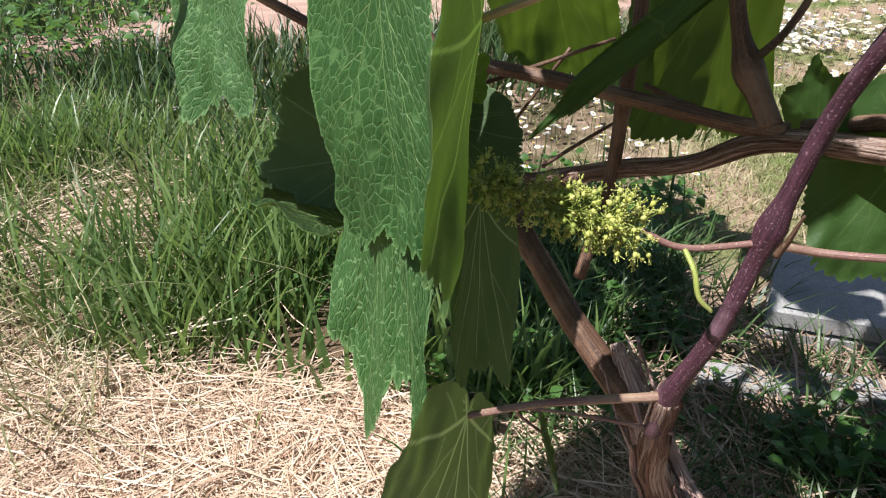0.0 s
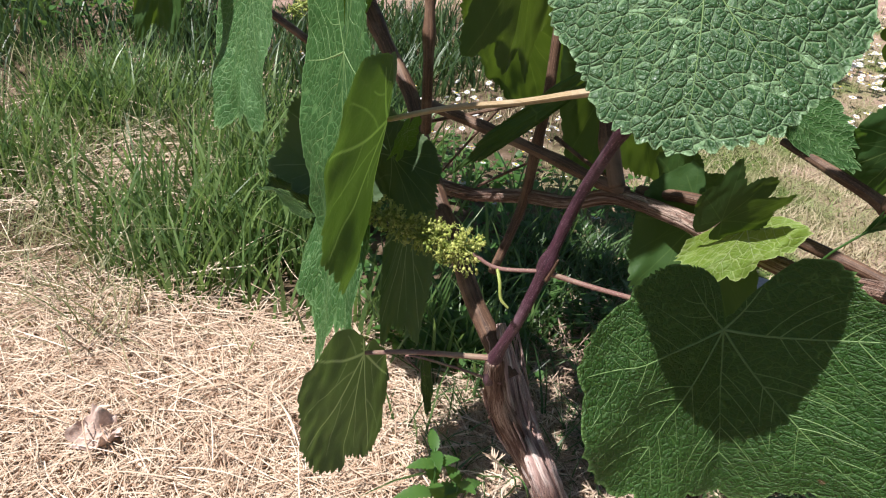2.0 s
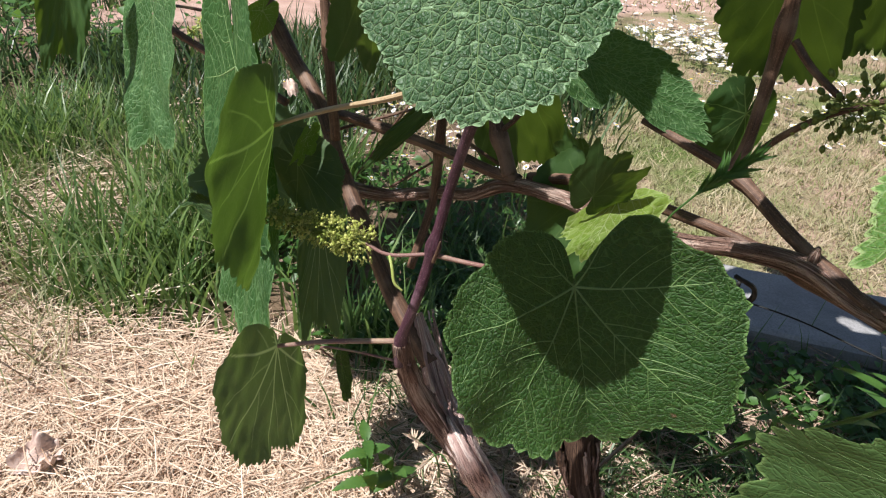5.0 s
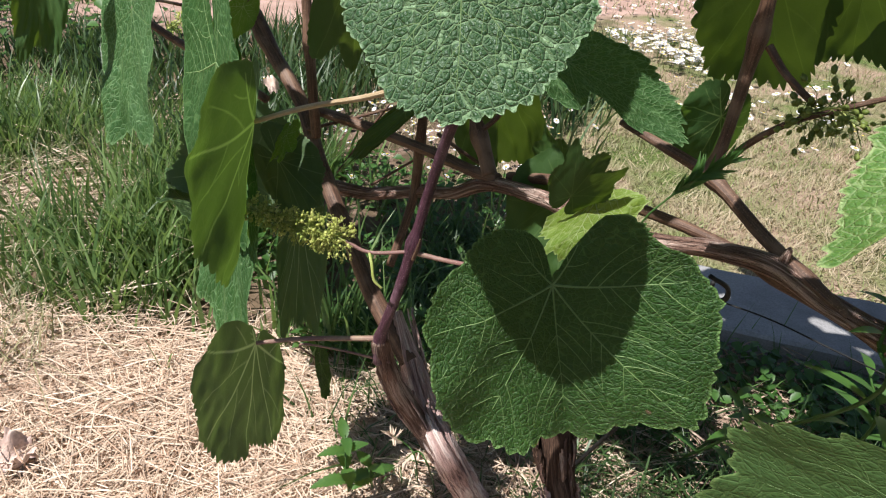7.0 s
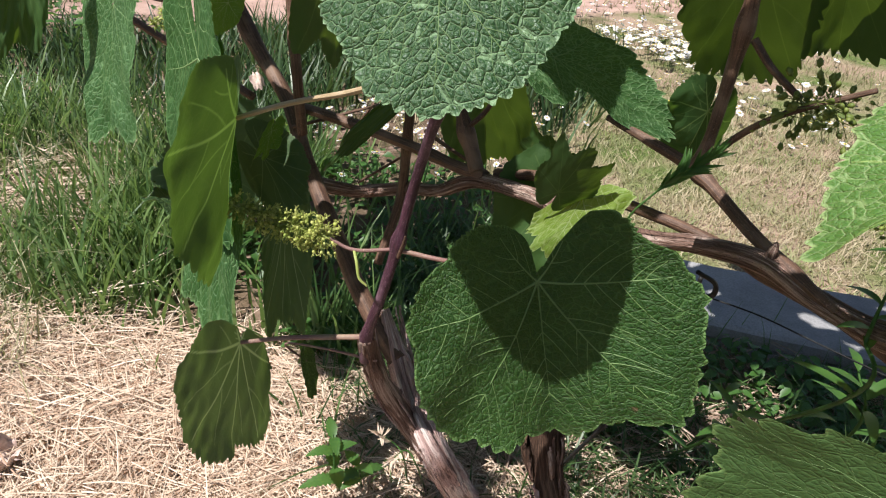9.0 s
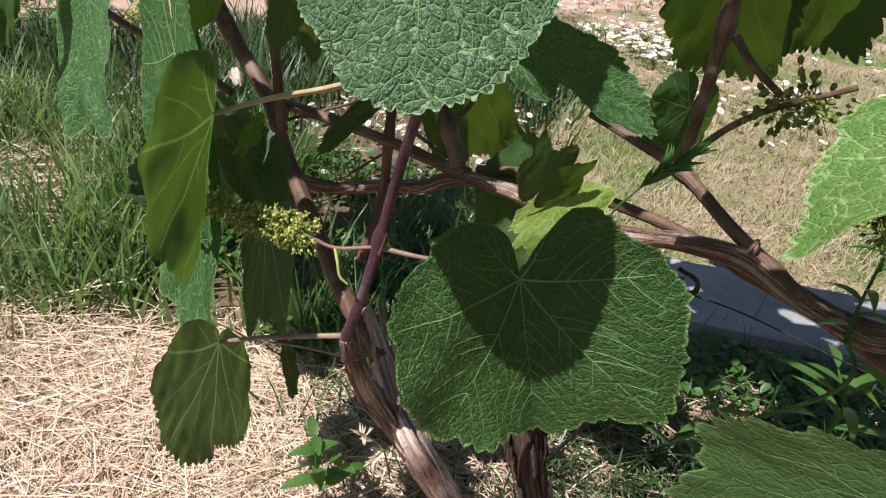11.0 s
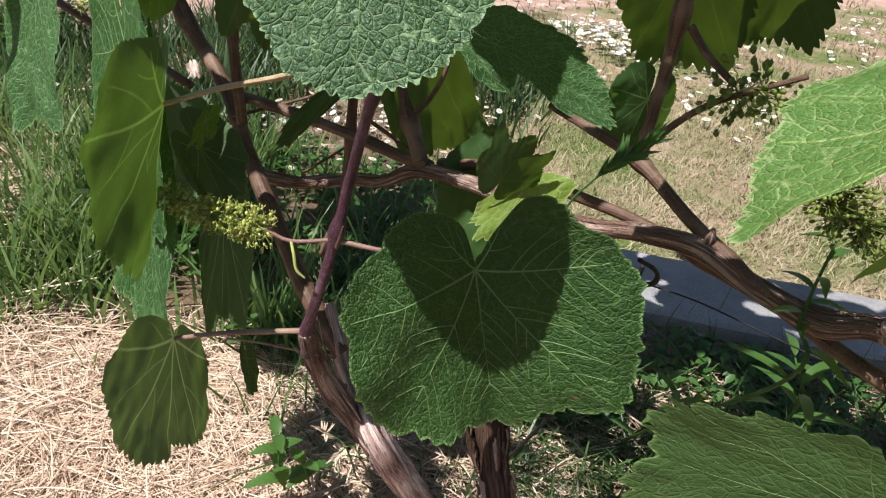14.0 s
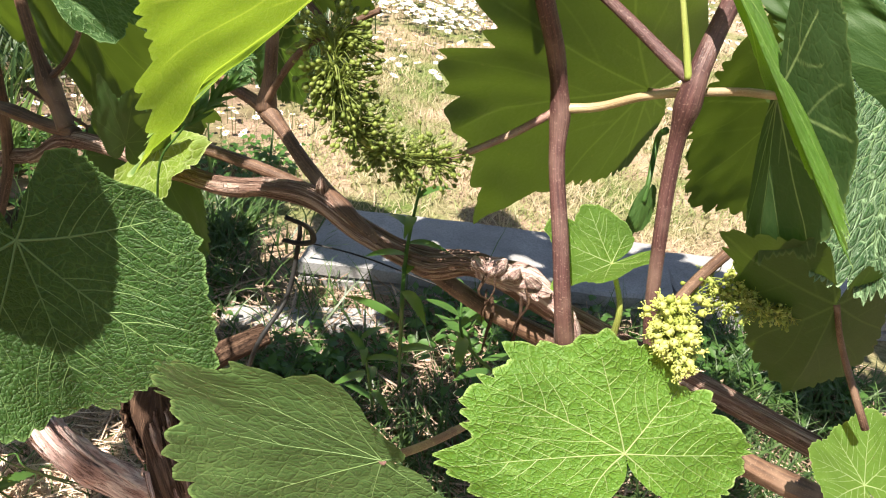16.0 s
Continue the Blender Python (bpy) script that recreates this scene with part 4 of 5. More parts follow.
# ---- concrete slabs on the grass ----
def slab(corner, along, across, height, label, seed):
    """A worn concrete slab with broken edges and a seam along its side."""
    bm = bmesh.new()
    nx, ny = 26, 8
    a, b = Vector(along), Vector(across)
    c = Vector(corner)
    levels = [(0.0, 0.0), (0.0, 0.42), (0.05, 0.46), (0.05, 0.52), (0.0, 0.56), (0.0, 0.93), (0.04, 1.0)]
    rows = []
    ring = [(i / nx, 0.0) for i in range(nx)] + [(1.0, j / ny) for j in range(ny)] + [(1 - i / nx, 1.0) for i in range(nx)] + [(0.0, 1 - j / ny) for j in range(ny)]
    for inset, lev in levels:
        row = []
        for s, t in ring:
            k = 0.03 * noise.noise(Vector((s * 9 + seed, t * 5, lev * 2)))
            s2 = 0.5 + (s - 0.5) * (1 - inset * b.length / a.length * 2)
            t2 = 0.5 + (t - 0.5) * (1 - inset * 2 + k)
            row.append(bm.verts.new(c + a * s2 + b * t2 + Vector((0, 0, height * (lev + 0.06 * noise.noise(Vector((s * 6, t * 6, seed))))))))
        rows.append(row)
    m = len(ring)
    for r in range(len(rows) - 1):
        for k in range(m):
            bm.faces.new((rows[r][k], rows[r][(k + 1) % m], rows[r + 1][(k + 1) % m], rows[r + 1][k]))
    bm.faces.new(rows[-1])
    bmesh.ops.triangulate(bm, faces=[f for f in bm.faces if len(f.verts) > 4])
    me = bpy.data.meshes.new("concrete_slab")
    bm.to_mesh(me)
    bm.free()
    me.materials.append(CONCRETE)
    return tagged(new("concrete_slab", me), label, "slab", "slabs by the vine")


slab((0.462, 1.53, -0.005), (0.72, 0.02, 0), (0.03, 0.225, 0), 0.066, "weathered grey concrete slab lying on the grass", 1.0)
slab((1.20, 1.545, -0.005), (0.55, 0.06, 0), (-0.01, 0.21, 0), 0.06, "weathered grey concrete slab beyond the vine", 2.0)
slab((0.37, 1.36, -0.018), (0.27, 0.045, 0), (-0.01, 0.05, 0), 0.047, "grey slab edge half sunk in dry grass", 3.0)

# ---- the grapevine ----
BASE = (0.386, 1.034, 0.000)
vine = thing("grapevine", BASE, "old grapevine with twisted trunk, broad green leaves and flower clusters", "grapevine")

TRUNK = [BASE, (0.347, 0.947, 0.186), (0.309, 0.970, 0.225), (0.280, 0.994, 0.267), (0.255, 1.018, 0.307)]
trunk = part("trunk", tube("trunk", TRUNK, [0.021, 0.0165, 0.0142, 0.0115, 0.0045], BARK, 26, 14, 0.35, 40, seed=2), vine, "gnarled vine trunk with peeling fibrous bark")
OLD = [(0.284, 0.991, 0.262), (0.240, 1.017, 0.295), (0.209, 1.037, 0.321), (0.159, 1.082, 0.363), (0.108, 1.122, 0.411), (0.053, 1.170, 0.475), (-0.021, 1.213, 0.540), (-0.056, 1.227, 0.597), (-0.080, 1.232, 0.648)]
part("cane", tube("cane", OLD, [0.013, 0.0115, 0.0105, 0.01, 0.0095, 0.009, 0.0085, 0.0075, 0.007], CANE, 14, 8, 0.22, 40, [(0.79, 0.35)], seed=4), vine, "old brown upright cane")
UPB = [(0.099, 1.125, 0.453), (0.099, 1.116, 0.520), (0.092, 1.122, 0.576), (0.085, 1.129, 0.634), (0.078, 1.132, 0.679)]
part("cane", tube("cane", UPB, [0.0065, 0.006, 0.0055, 0.005], CANE, 12, 8, 0.15, 40, [(0.5, 0.3)], seed=5), vine, "thin dark upright cane")
VC = [(0.214, 1.097, 0.312), (0.224, 1.126, 0.373), (0.227, 1.137, 0.409), (0.228, 1.142, 0.474), (0.231, 1.137, 0.517), (0.227, 1.144, 0.580), (0.224, 1.147, 0.650)]
part("cane", tube("cane", VC, [0.0055, 0.0058, 0.0056, 0.005], CANE, 12, 8, 0.12, 40, [(0.45, 0.25)], seed=6), vine, "thin dark cane behind the shoot")
CORDON = [(0.101, 1.169, 0.366), (0.126, 1.168, 0.366), (0.156, 1.175, 0.365), (0.227, 1.144, 0.399), (0.286, 1.094, 0.432), (0.332, 1.069, 0.465), (0.395, 1.037, 0.477), (0.493, 0.991, 0.481), (0.551, 0.947, 0.507), (0.592, 0.915, 0.520), (0.630, 0.892, 0.510), (0.676, 0.876, 0.502), (0.712, 0.866, 0.512), (0.778, 0.866, 0.479), (0.894, 0.860, 0.434), (0.982, 0.846, 0.404), (1.075, 0.829, 0.377)]
part("cordon", tube("cordon", CORDON, [0.0095, 0.0095, 0.0085, 0.008, 0.0075, 0.0082, 0.0078, 0.0078, 0.008, 0.0088, 0.0082, 0.008, 0.0082, 0.0086, 0.0088, 0.009, 0.0095], CORDON_BARK, 22, 8, 0.22, 40, [(0.36, 0.45), (0.62, 0.25)], seed=8), vine, "horizontal brown cordon with stringy bark")
UPPER = [(0.095, 1.135, 0.482), (0.168, 1.121, 0.479), (0.252, 1.103, 0.473), (0.307, 1.079, 0.472), (0.342, 1.065, 0.474)]
part("cane", tube("cane", UPPER, [0.006, 0.0062, 0.0065, 0.007], CANE, 12, 9, 0.15, 40, [(0.3, 0.25), (0.7, 0.2)], seed=9), vine, "brown cane tied along the cordon")
SECOND = [(0.352, 1.073, 0.476), (0.413, 1.046, 0.495), (0.492, 1.011, 0.499), (0.562, 0.980, 0.497), (0.616, 0.946, 0.489), (0.655, 0.920, 0.485), (0.719, 0.883, 0.468), (0.776, 0.871, 0.450), (0.917, 0.829, 0.400), (0.982, 0.820, 0.378)]
part("cane", tube("cane", SECOND, [0.0055, 0.0055, 0.0055, 0.0055, 0.0055, 0.0055, 0.0062, 0.0075, 0.009, 0.01], CANE, 14, 8, 0.2, 40, [(0.4, 0.3)], seed=10), vine, "brown cane running along the cordon")
STUB = [(0.332, 1.069, 0.475), (0.321, 1.081, 0.494), (0.310, 1.090, 0.511), (0.298, 1.098, 0.541), (0.286, 1.105, 0.591), (0.271, 1.110, 0.661)]
part("shoot", tube("shoot", STUB, [0.0085, 0.008, 0.007, 0.0055, 0.005, 0.005], CANE, 12, 8, 0.15, 40, [(0.22, 0.5)], seed=11), vine, "brown spur with a dark shoot")
TWIG = [(0.313, 1.087, 0.515), (0.330, 1.093, 0.536), (0.342, 1.100, 0.567), (0.347, 1.109, 0.617)]
part("shoot", tube("shoot", TWIG, [0.003, 0.0026, 0.0022], CANE, 10, 8, 0.1, 40, seed=12), vine, "thin side shoot")
RIGHT = [(0.454, 1.043, 0.567), (0.492, 1.019, 0.561), (0.537, 0.991, 0.551), (0.580, 0.938, 0.533), (0.616, 0.899, 0.520), (0.641, 0.884, 0.509)]
part("cane", tube("cane", RIGHT, [0.0032, 0.0045, 0.0052, 0.0053, 0.0052, 0.005], CANE, 14, 9, 0.12, 40, [(0.4, 0.5), (0.85, 0.3)], seed=13), vine, "reddish brown cane rising from the cordon")
RS = [(0.536, 0.991, 0.551), (0.539, 0.993, 0.588), (0.540, 0.994, 0.630), (0.540, 0.992, 0.666), (0.538, 0.987, 0.699), (0.534, 0.980, 0.729)]
part("shoot", tube("shoot", RS, [0.0062, 0.005, 0.0052, 0.006, 0.0055, 0.005], CANE, 12, 8, 0.1, 40, [(0.03, 0.4), (0.66, 0.35)], seed=14), vine, "brown shoot with swollen nodes")
FOOT = [(0.342, 0.940, 0.183), (0.309, 0.942, 0.230), (0.292, 0.925, 0.281), (0.288, 0.901, 0.331), (0.288, 0.881, 0.377)]
foot = part("cane", tube("cane", FOOT, [0.008, 0.0108, 0.0104, 0.0092, 0.0064], CORDON_BARK, 18, 14, 0.4, 60, [(0.97, 0.25)], seed=19), vine, "older brown foot of the shoot against the trunk")
S1 = [(0.284, 0.889, 0.342), (0.288, 0.881, 0.377), (0.303, 0.874, 0.430), (0.313, 0.878, 0.479), (0.327, 0.876, 0.548), (0.345, 0.855, 0.607), (0.361, 0.837, 0.655), (0.371, 0.828, 0.696), (0.379, 0.814, 0.726)]
part("shoot", tube("shoot", S1, [0.0054, 0.0052, 0.0044, 0.0043, 0.0042, 0.0041, 0.004, 0.004], SHOOT, 18, 14, 0.12, 120, [(0.09, 0.25), (0.365, 0.6), (0.7, 0.3)], seed=15), vine, "purple young shoot with fine pale flecks")
SM = [(0.761, 0.791, 0.509), (0.754, 0.791, 0.532), (0.745, 0.808, 0.574), (0.737, 0.825, 0.610), (0.734, 0.836, 0.637), (0.725, 0.834, 0.666), (0.710, 0.815, 0.697), (0.697, 0.804, 0.726), (0.687, 0.803, 0.753)]
part("shoot", tube("shoot", SM, [0.0056, 0.005, 0.0046, 0.0044, 0.005, 0.0049, 0.0046, 0.0044], RUDDY, 14, 10, 0.06, 60, [(0.5, 0.3)], seed=16), vine, "dark purple upright shoot")
SR = [(0.803, 0.772, 0.523), (0.796, 0.776, 0.550), (0.789, 0.781, 0.593), (0.784, 0.788, 0.639), (0.783, 0.788, 0.673), (0.790, 0.800, 0.698), (0.796, 0.805, 0.719)]
part("shoot", tube("shoot", SR, [0.0036, 0.0036, 0.0037, 0.0039, 0.0048, 0.0046, 0.0043], RUDDY, 14, 10, 0.06, 60, [(0.7, 0.4)], seed=17), vine, "purple curving shoot with a swollen node")
SR2 = [(0.782, 0.788, 0.674), (0.770, 0.797, 0.681), (0.751, 0.811, 0.693), (0.731, 0.823, 0.705)]
part("shoot", tube("shoot", SR2, [0.0034, 0.003, 0.0028], RUDDY, 10, 8, 0.06, 60, seed=18), vine, "slender reddish side shoot")
part("tendril", tube("tendril", [(0.779, 0.787, 0.675), (0.774, 0.790, 0.690), (0.766, 0.794, 0.712)], [0.0018, 0.0016, 0.0012], GREENSTEM, 8, 8), vine, "yellow-green tendril")
FORK = (0.279, 0.870, 0.474)
part("tendril", tube("tendril", [FORK, (0.285, 0.862, 0.467), (0.289, 0.858, 0.456), (0.296, 0.859, 0.449)], [0.0014, 0.0014, 0.0013, 0.0009], GREENSTEM, 8, 8), vine, "short yellow tendril below the flower stalk")

part("bract", tube("bract", [(0.318, 0.870, 0.477), (0.321, 0.868, 0.487), (0.324, 0.867, 0.500)], [0.0018, 0.0014, 0.0006], CANE, 8, 6, 0.1), vine, "small brown bract at the node")

# ---- flower clusters ----
PEDUNCLE = [(0.313, 0.878, 0.479), FORK, (0.258, 0.868, 0.481)]
part("flower_stalk", tube("flower_stalk", PEDUNCLE, [0.0017, 0.0017, 0.0015], PETIOLE, 8, 8, 0.08), vine, "pinkish flower stalk")
flower_cluster(vine, [(0.258, 0.868, 0.481), (0.234, 0.863, 0.487), (0.207, 0.854, 0.494), (0.175, 0.847, 0.506)], 380, 0.0195, 0.00145, lambda s: 0.85 if s < 0.34 else 0.4, 31, label="yellow-green flowering grape cluster")
flower_cluster(vine, [(0.783, 0.726, 0.592), (0.781, 0.715, 0.584), (0.791, 0.712, 0.569)], 230, 0.0125, 0.002, lambda s: 0.8, 32, fuzz=0.6, label="round yellow flowering grape cluster")
flower_cluster(vine, [(0.826, 0.793, 0.569), (0.844, 0.789, 0.559), (0.874, 0.782, 0.558)], 170, 0.017, 0.0013, lambda s: 0.35, 33, label="shaded green grape flower cluster")
flower_cluster(vine, [(0.677, 0.830, 0.600), (0.655, 0.825, 0.601), (0.630, 0.817, 0.611), (0.616, 0.816, 0.640), (0.612, 0.822, 0.661)], 820, 0.0225, 0.00125, lambda s: 0.0, 34, closed=True, label="loose grape cluster of closed green buds")
flower_cluster(vine, [(0.575, 0.954, 0.619), (0.586, 0.949, 0.629), (0.597, 0.943, 0.637), (0.613, 0.931, 0.628)], 95, 0.025, 0.0022, lambda s: 0.0, 35, closed=True, label="open grape cluster of dark closed buds")
flower_cluster(vine, [(0.002, 1.044, 0.598), (-0.001, 1.028, 0.595), (-0.011, 1.017, 0.587)], 60, 0.014, 0.0013, lambda s: 0.3, 36, label="small green flower cluster in shade")
part("flower_stalk", tube("flower_stalk", [(0.734, 0.836, 0.637), (0.709, 0.835, 0.618), (0.677, 0.830, 0.600)], [0.0024, 0.0022, 0.0018], PETIOLE, 8, 8), vine, "pale flower stalk")
part("flower_stalk", tube("flower_stalk", [(0.536, 0.988, 0.558), (0.556, 0.971, 0.594), (0.575, 0.954, 0.619), (0.598, 0.943, 0.636), (0.624, 0.930, 0.654)], [0.003, 0.0028, 0.0022, 0.002], CANE, 8, 8), vine, "brown flower stalk")
part("flower_stalk", tube("flower_stalk", [(0.548, 0.985, 0.664), (0.564, 0.974, 0.648), (0.586, 0.956, 0.634)], [0.0032, 0.0028, 0.0025], CANE, 8, 8), vine, "brown flower stalk")
part("flower_stalk", tube("flower_stalk", [(0.802, 0.782, 0.535), (0.821, 0.793, 0.565), (0.840, 0.798, 0.592)], [0.003, 0.0032, 0.003], CANE, 8, 8), vine, "brown side stalk")

# ---- leaves ----
leaf(vine, (0.438, 0.809, 0.524), (0.474, 0.795, 0.398), (0.370, 0.761, 0.534), (0.534, 0.811, 0.556), ("wide_left", "wide_right"), cup=0.02, droop=0.0, wave=0.1, seed=1.0, segs=260, rib=0.66, branches=5, mains=((42, 75, 132), (44, 90, 140)),
     petiole=[(0.420, 0.838, 0.508), (0.349, 0.878, 0.479), (0.313, 0.878, 0.479)], label="large broad sunlit vine leaf with toothed edge")
leaf(vine, (0.374, 0.739, 0.723), (0.387, 0.701, 0.660), (0.318, 0.727, 0.708), (0.439, 0.741, 0.719), ("pointed", "pointed"), cup=-0.1, droop=-0.03, wave=0.05, seed=2.0, segs=260, rib=0.6, look_of=QUILTED,
     petiole=[(0.375, 0.763, 0.738), (0.371, 0.831, 0.715)], label="broad quilted vine leaf hanging over the shoot")
leaf(vine, (0.177, 0.869, 0.570), (0.180, 0.822, 0.452), (0.188, 0.758, 0.565), (0.150, 0.888, 0.535), ("broad_fold", "short"), pale=True, smooth=True, cup=0.0, droop=0.0, wave=0.1, rib=1.1, seed=3.0, curl=(-1, 0.76, (0.03, 0.0, 0.01)),
     petiole=[(0.221, 0.872, 0.589), (0.274, 0.859, 0.610), (0.312, 0.847, 0.628), (0.355, 0.839, 0.647)], width=0.0023, stalk=TANSTALK, ruffle=0.03, label="vine leaf folded along its midrib, seen from below")
leaf(vine, (0.188, 0.832, 0.375), (0.179, 0.814, 0.244), (0.169, 0.778, 0.384), (0.201, 0.865, 0.306), ("hanging_left", "hanging_right"), smooth=True, pale=True, cup=0.0, droop=0.0, wave=0.08, look_of=SHADED_UNDER, seed=4.0, rib=1.2,
     petiole=[(0.225, 0.855, 0.375), (0.288, 0.881, 0.377)], width=0.0022, label="drooping vine leaf showing pale veins beneath")
leaf(vine, (0.099, 0.957, 0.525), (0.125, 0.886, 0.344), (0.060, 0.951, 0.375), (0.142, 0.907, 0.404), "round", cup=0.05, wave=0.1, rib=0.6, seed=5.0, look_of=GREYGREEN, ruffle=0.04, label="pale hanging vine leaf with netted veins")
leaf(vine, (0.099, 0.935, 0.589), (0.119, 0.898, 0.424), (0.040, 0.966, 0.541), (0.137, 0.912, 0.552), "round", cup=0.0, wave=0.08, seed=6.0, look_of=FRESH, ruffle=0.04, segs=260, rib=0.6, label="hanging green vine leaf with fine pale veins")
leaf(vine, (0.148, 0.992, 0.425), (0.165, 0.947, 0.311), (0.135, 0.962, 0.379), (0.176, 0.994, 0.375), "round", wave=0.1, smooth=True, seed=7.0, label="dark shaded vine leaf behind the flowers", look_of=SHADED_UNDER, pale=True)
leaf(vine, (0.024, 1.099, 0.403), (-0.069, 1.053, 0.389), (-0.015, 1.109, 0.488), (0.017, 1.070, 0.351), "heart", wave=0.08, smooth=True, look_of=SHADED_UNDER, seed=8.0, label="dark green vine leaf seen from below")
leaf(vine, (0.010, 1.045, 0.357), (-0.064, 1.043, 0.375), (-0.048, 1.094, 0.368), (-0.012, 1.017, 0.363), "round", wave=0.25, seed=9.0, segs=120, label="small curled pale leaf")
leaf(vine, (-0.068, 1.032, 0.596), (-0.063, 0.990, 0.468), (-0.117, 1.040, 0.544), (-0.023, 1.008, 0.572), "round", wave=0.12, seed=10.0, rib=0.4, look_of=GREYGREEN, ruffle=0.04, petiole=[(-0.070, 1.071, 0.598), (-0.070, 1.154, 0.574)], label="grey-green vine leaf hanging beside the grass")
leaf(vine, (0.118, 1.000, 0.475), (0.180, 0.974, 0.447), (0.147, 1.018, 0.493), (0.143, 0.960, 0.440), "heart", wave=0.1, smooth=True, seed=11.0, look_of=SHADED_UNDER, label="dark heart-shaped vine leaf in shade")
leaf(vine, (0.142, 0.980, 0.514), (0.144, 0.957, 0.491), (0.139, 0.963, 0.509), (0.148, 0.994, 0.512), "lobed", young=True, wave=0.3, seed=12.0, segs=100, label="small bright leaf edge")
leaf(vine, (0.300, 1.149, 0.597), (0.295, 1.309, 0.392), (0.217, 1.245, 0.511), (0.358, 1.245, 0.515), ("round", "spurred"), wave=0.1, smooth=True, seed=13.0, label="olive green vine leaf lit from behind")
leaf(vine, (0.119, 1.334, 0.556), (0.130, 1.514, 0.397), (0.042, 1.410, 0.476), (0.187, 1.436, 0.489), "round", wave=0.12, smooth=True, seed=14.0, label="olive vine leaf behind the cordon")
leaf(vine, (0.277, 0.836, 0.709), (0.255, 0.882, 0.621), (0.238, 0.834, 0.684), (0.278, 0.890, 0.653), "lobed", wave=0.12, smooth=True, seed=38.0, label="olive lobed vine leaf under the broad leaf")
leaf(vine, (0.415, 1.060, 0.475), (0.424, 1.032, 0.392), (0.358, 1.050, 0.450), (0.478, 1.020, 0.440), "round", wave=0.1, smooth=True, seed=15.0, label="green leaf hanging behind the cordon")
leaf(vine, (0.385, 1.190, 0.440), (0.397, 1.155, 0.499), (0.352, 1.200, 0.475), (0.432, 1.150, 0.460), "lobed", wave=0.12, smooth=True, seed=36.0, label="olive lobed leaf standing above the cordon")
leaf(vine, (0.427, 0.980, 0.512), (0.449, 0.958, 0.568), (0.406, 0.966, 0.543), (0.466, 0.983, 0.521), "lobed", smooth=True, wave=0.1, seed=16.0, segs=160, label="small olive lobed vine leaf")
leaf(vine, (0.448, 0.992, 0.507), (0.428, 0.970, 0.452), (0.409, 1.000, 0.476), (0.492, 0.985, 0.519), ("fan", "fan"), look_of=YELLOWISH, young=True, wave=0.15, jagged=True, seed=17.0, segs=160, label="bright yellow-green young leaf")
leaf(vine, (0.398, 1.023, 0.618), (0.514, 1.042, 0.570), (0.443, 1.070, 0.630), (0.425, 1.009, 0.580), ("spread", "cleft"), cup=0.1, wave=0.12, seed=18.0, rib=0.45, look_of=GREYGREEN, jagged=True, label="bluish green vine leaf drooping over the cane")
leaf(vine, (0.535, 1.026, 0.593), (0.530, 1.070, 0.531), (0.503, 1.057, 0.583), (0.557, 1.050, 0.574), "round", smooth=True, pale=True, wave=0.1, seed=19.0, segs=140, rib=1.3, label="small pale vine leaf with clear veins")
leaf(vine, (0.536, 0.990, 0.721), (0.559, 1.072, 0.620), (0.492, 1.039, 0.681), (0.596, 1.036, 0.683), "round", wave=0.045, smooth=True, jagged=True, seed=20.0, label="olive vine leaf against the bright lawn")
leaf(vine, (0.598, 0.999, 0.724), (0.627, 1.076, 0.650), (0.583, 1.050, 0.691), (0.657, 1.043, 0.694), "round", wave=0.045, smooth=True, jagged=True, seed=21.0, label="olive vine leaf near the shoot")
BYJ = (0.633, 0.691, 0.716)
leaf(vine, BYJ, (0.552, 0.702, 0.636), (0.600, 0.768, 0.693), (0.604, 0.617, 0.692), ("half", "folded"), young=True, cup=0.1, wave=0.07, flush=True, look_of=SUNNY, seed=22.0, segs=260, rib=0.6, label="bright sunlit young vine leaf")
leaf(vine, BYJ, (0.600, 0.612, 0.688), (0.624, 0.632, 0.745), (0.616, 0.664, 0.698), "heart", young=True, cup=0.05, wave=0.08, flush=True, seed=22.5, segs=200, rib=0.6, label="folded half of a young leaf hanging down")
leaf(vine, (0.663, 0.693, 0.509), (0.559, 0.722, 0.491), (0.621, 0.693, 0.565), (0.649, 0.703, 0.422), ("stepped", "full"), cup=0.0, wave=0.06, jagged=True, look_of=DUSTY, branches=2, seed=23.0, segs=260,
     petiole=[(0.696, 0.748, 0.472), (0.751, 0.813, 0.453)], width=0.0024, rib=0.32, label="broad green vine leaf low beside the cordon")
leaf(vine, (0.771, 0.695, 0.529), (0.748, 0.720, 0.579), (0.687, 0.690, 0.521), (0.830, 0.700, 0.538), ("jutting_left", "jutting_right"), cup=-0.05, wave=0.1, jagged=True, seed=24.0, segs=260, young=True, rib=0.6, label="bright green sunlit vine leaf facing up")
leaf(vine, (0.822, 0.970, 0.617), (0.665, 0.820, 0.629), (0.871, 1.153, 0.406), (0.730, 0.809, 0.737), ("notched_left", "notched_right"), wave=0.04, smooth=True, jagged=True, seed=25.0, segs=260, rib=0.7,
     petiole=[(0.790, 0.853, 0.649), (0.786, 0.804, 0.666)], label="large olive vine leaf behind the shoots")
leaf(vine, (0.882, 0.765, 0.579), (0.954, 0.860, 0.435), (0.819, 0.775, 0.587), (0.995, 0.835, 0.499), ("eared_left", "eared_right"), wave=0.045, smooth=True, jagged=True, seed=26.0, rib=0.8,
     petiole=[(0.918, 0.790, 0.534), (0.940, 0.770, 0.494)], stalk=CANE, label="olive vine leaf lit from behind")
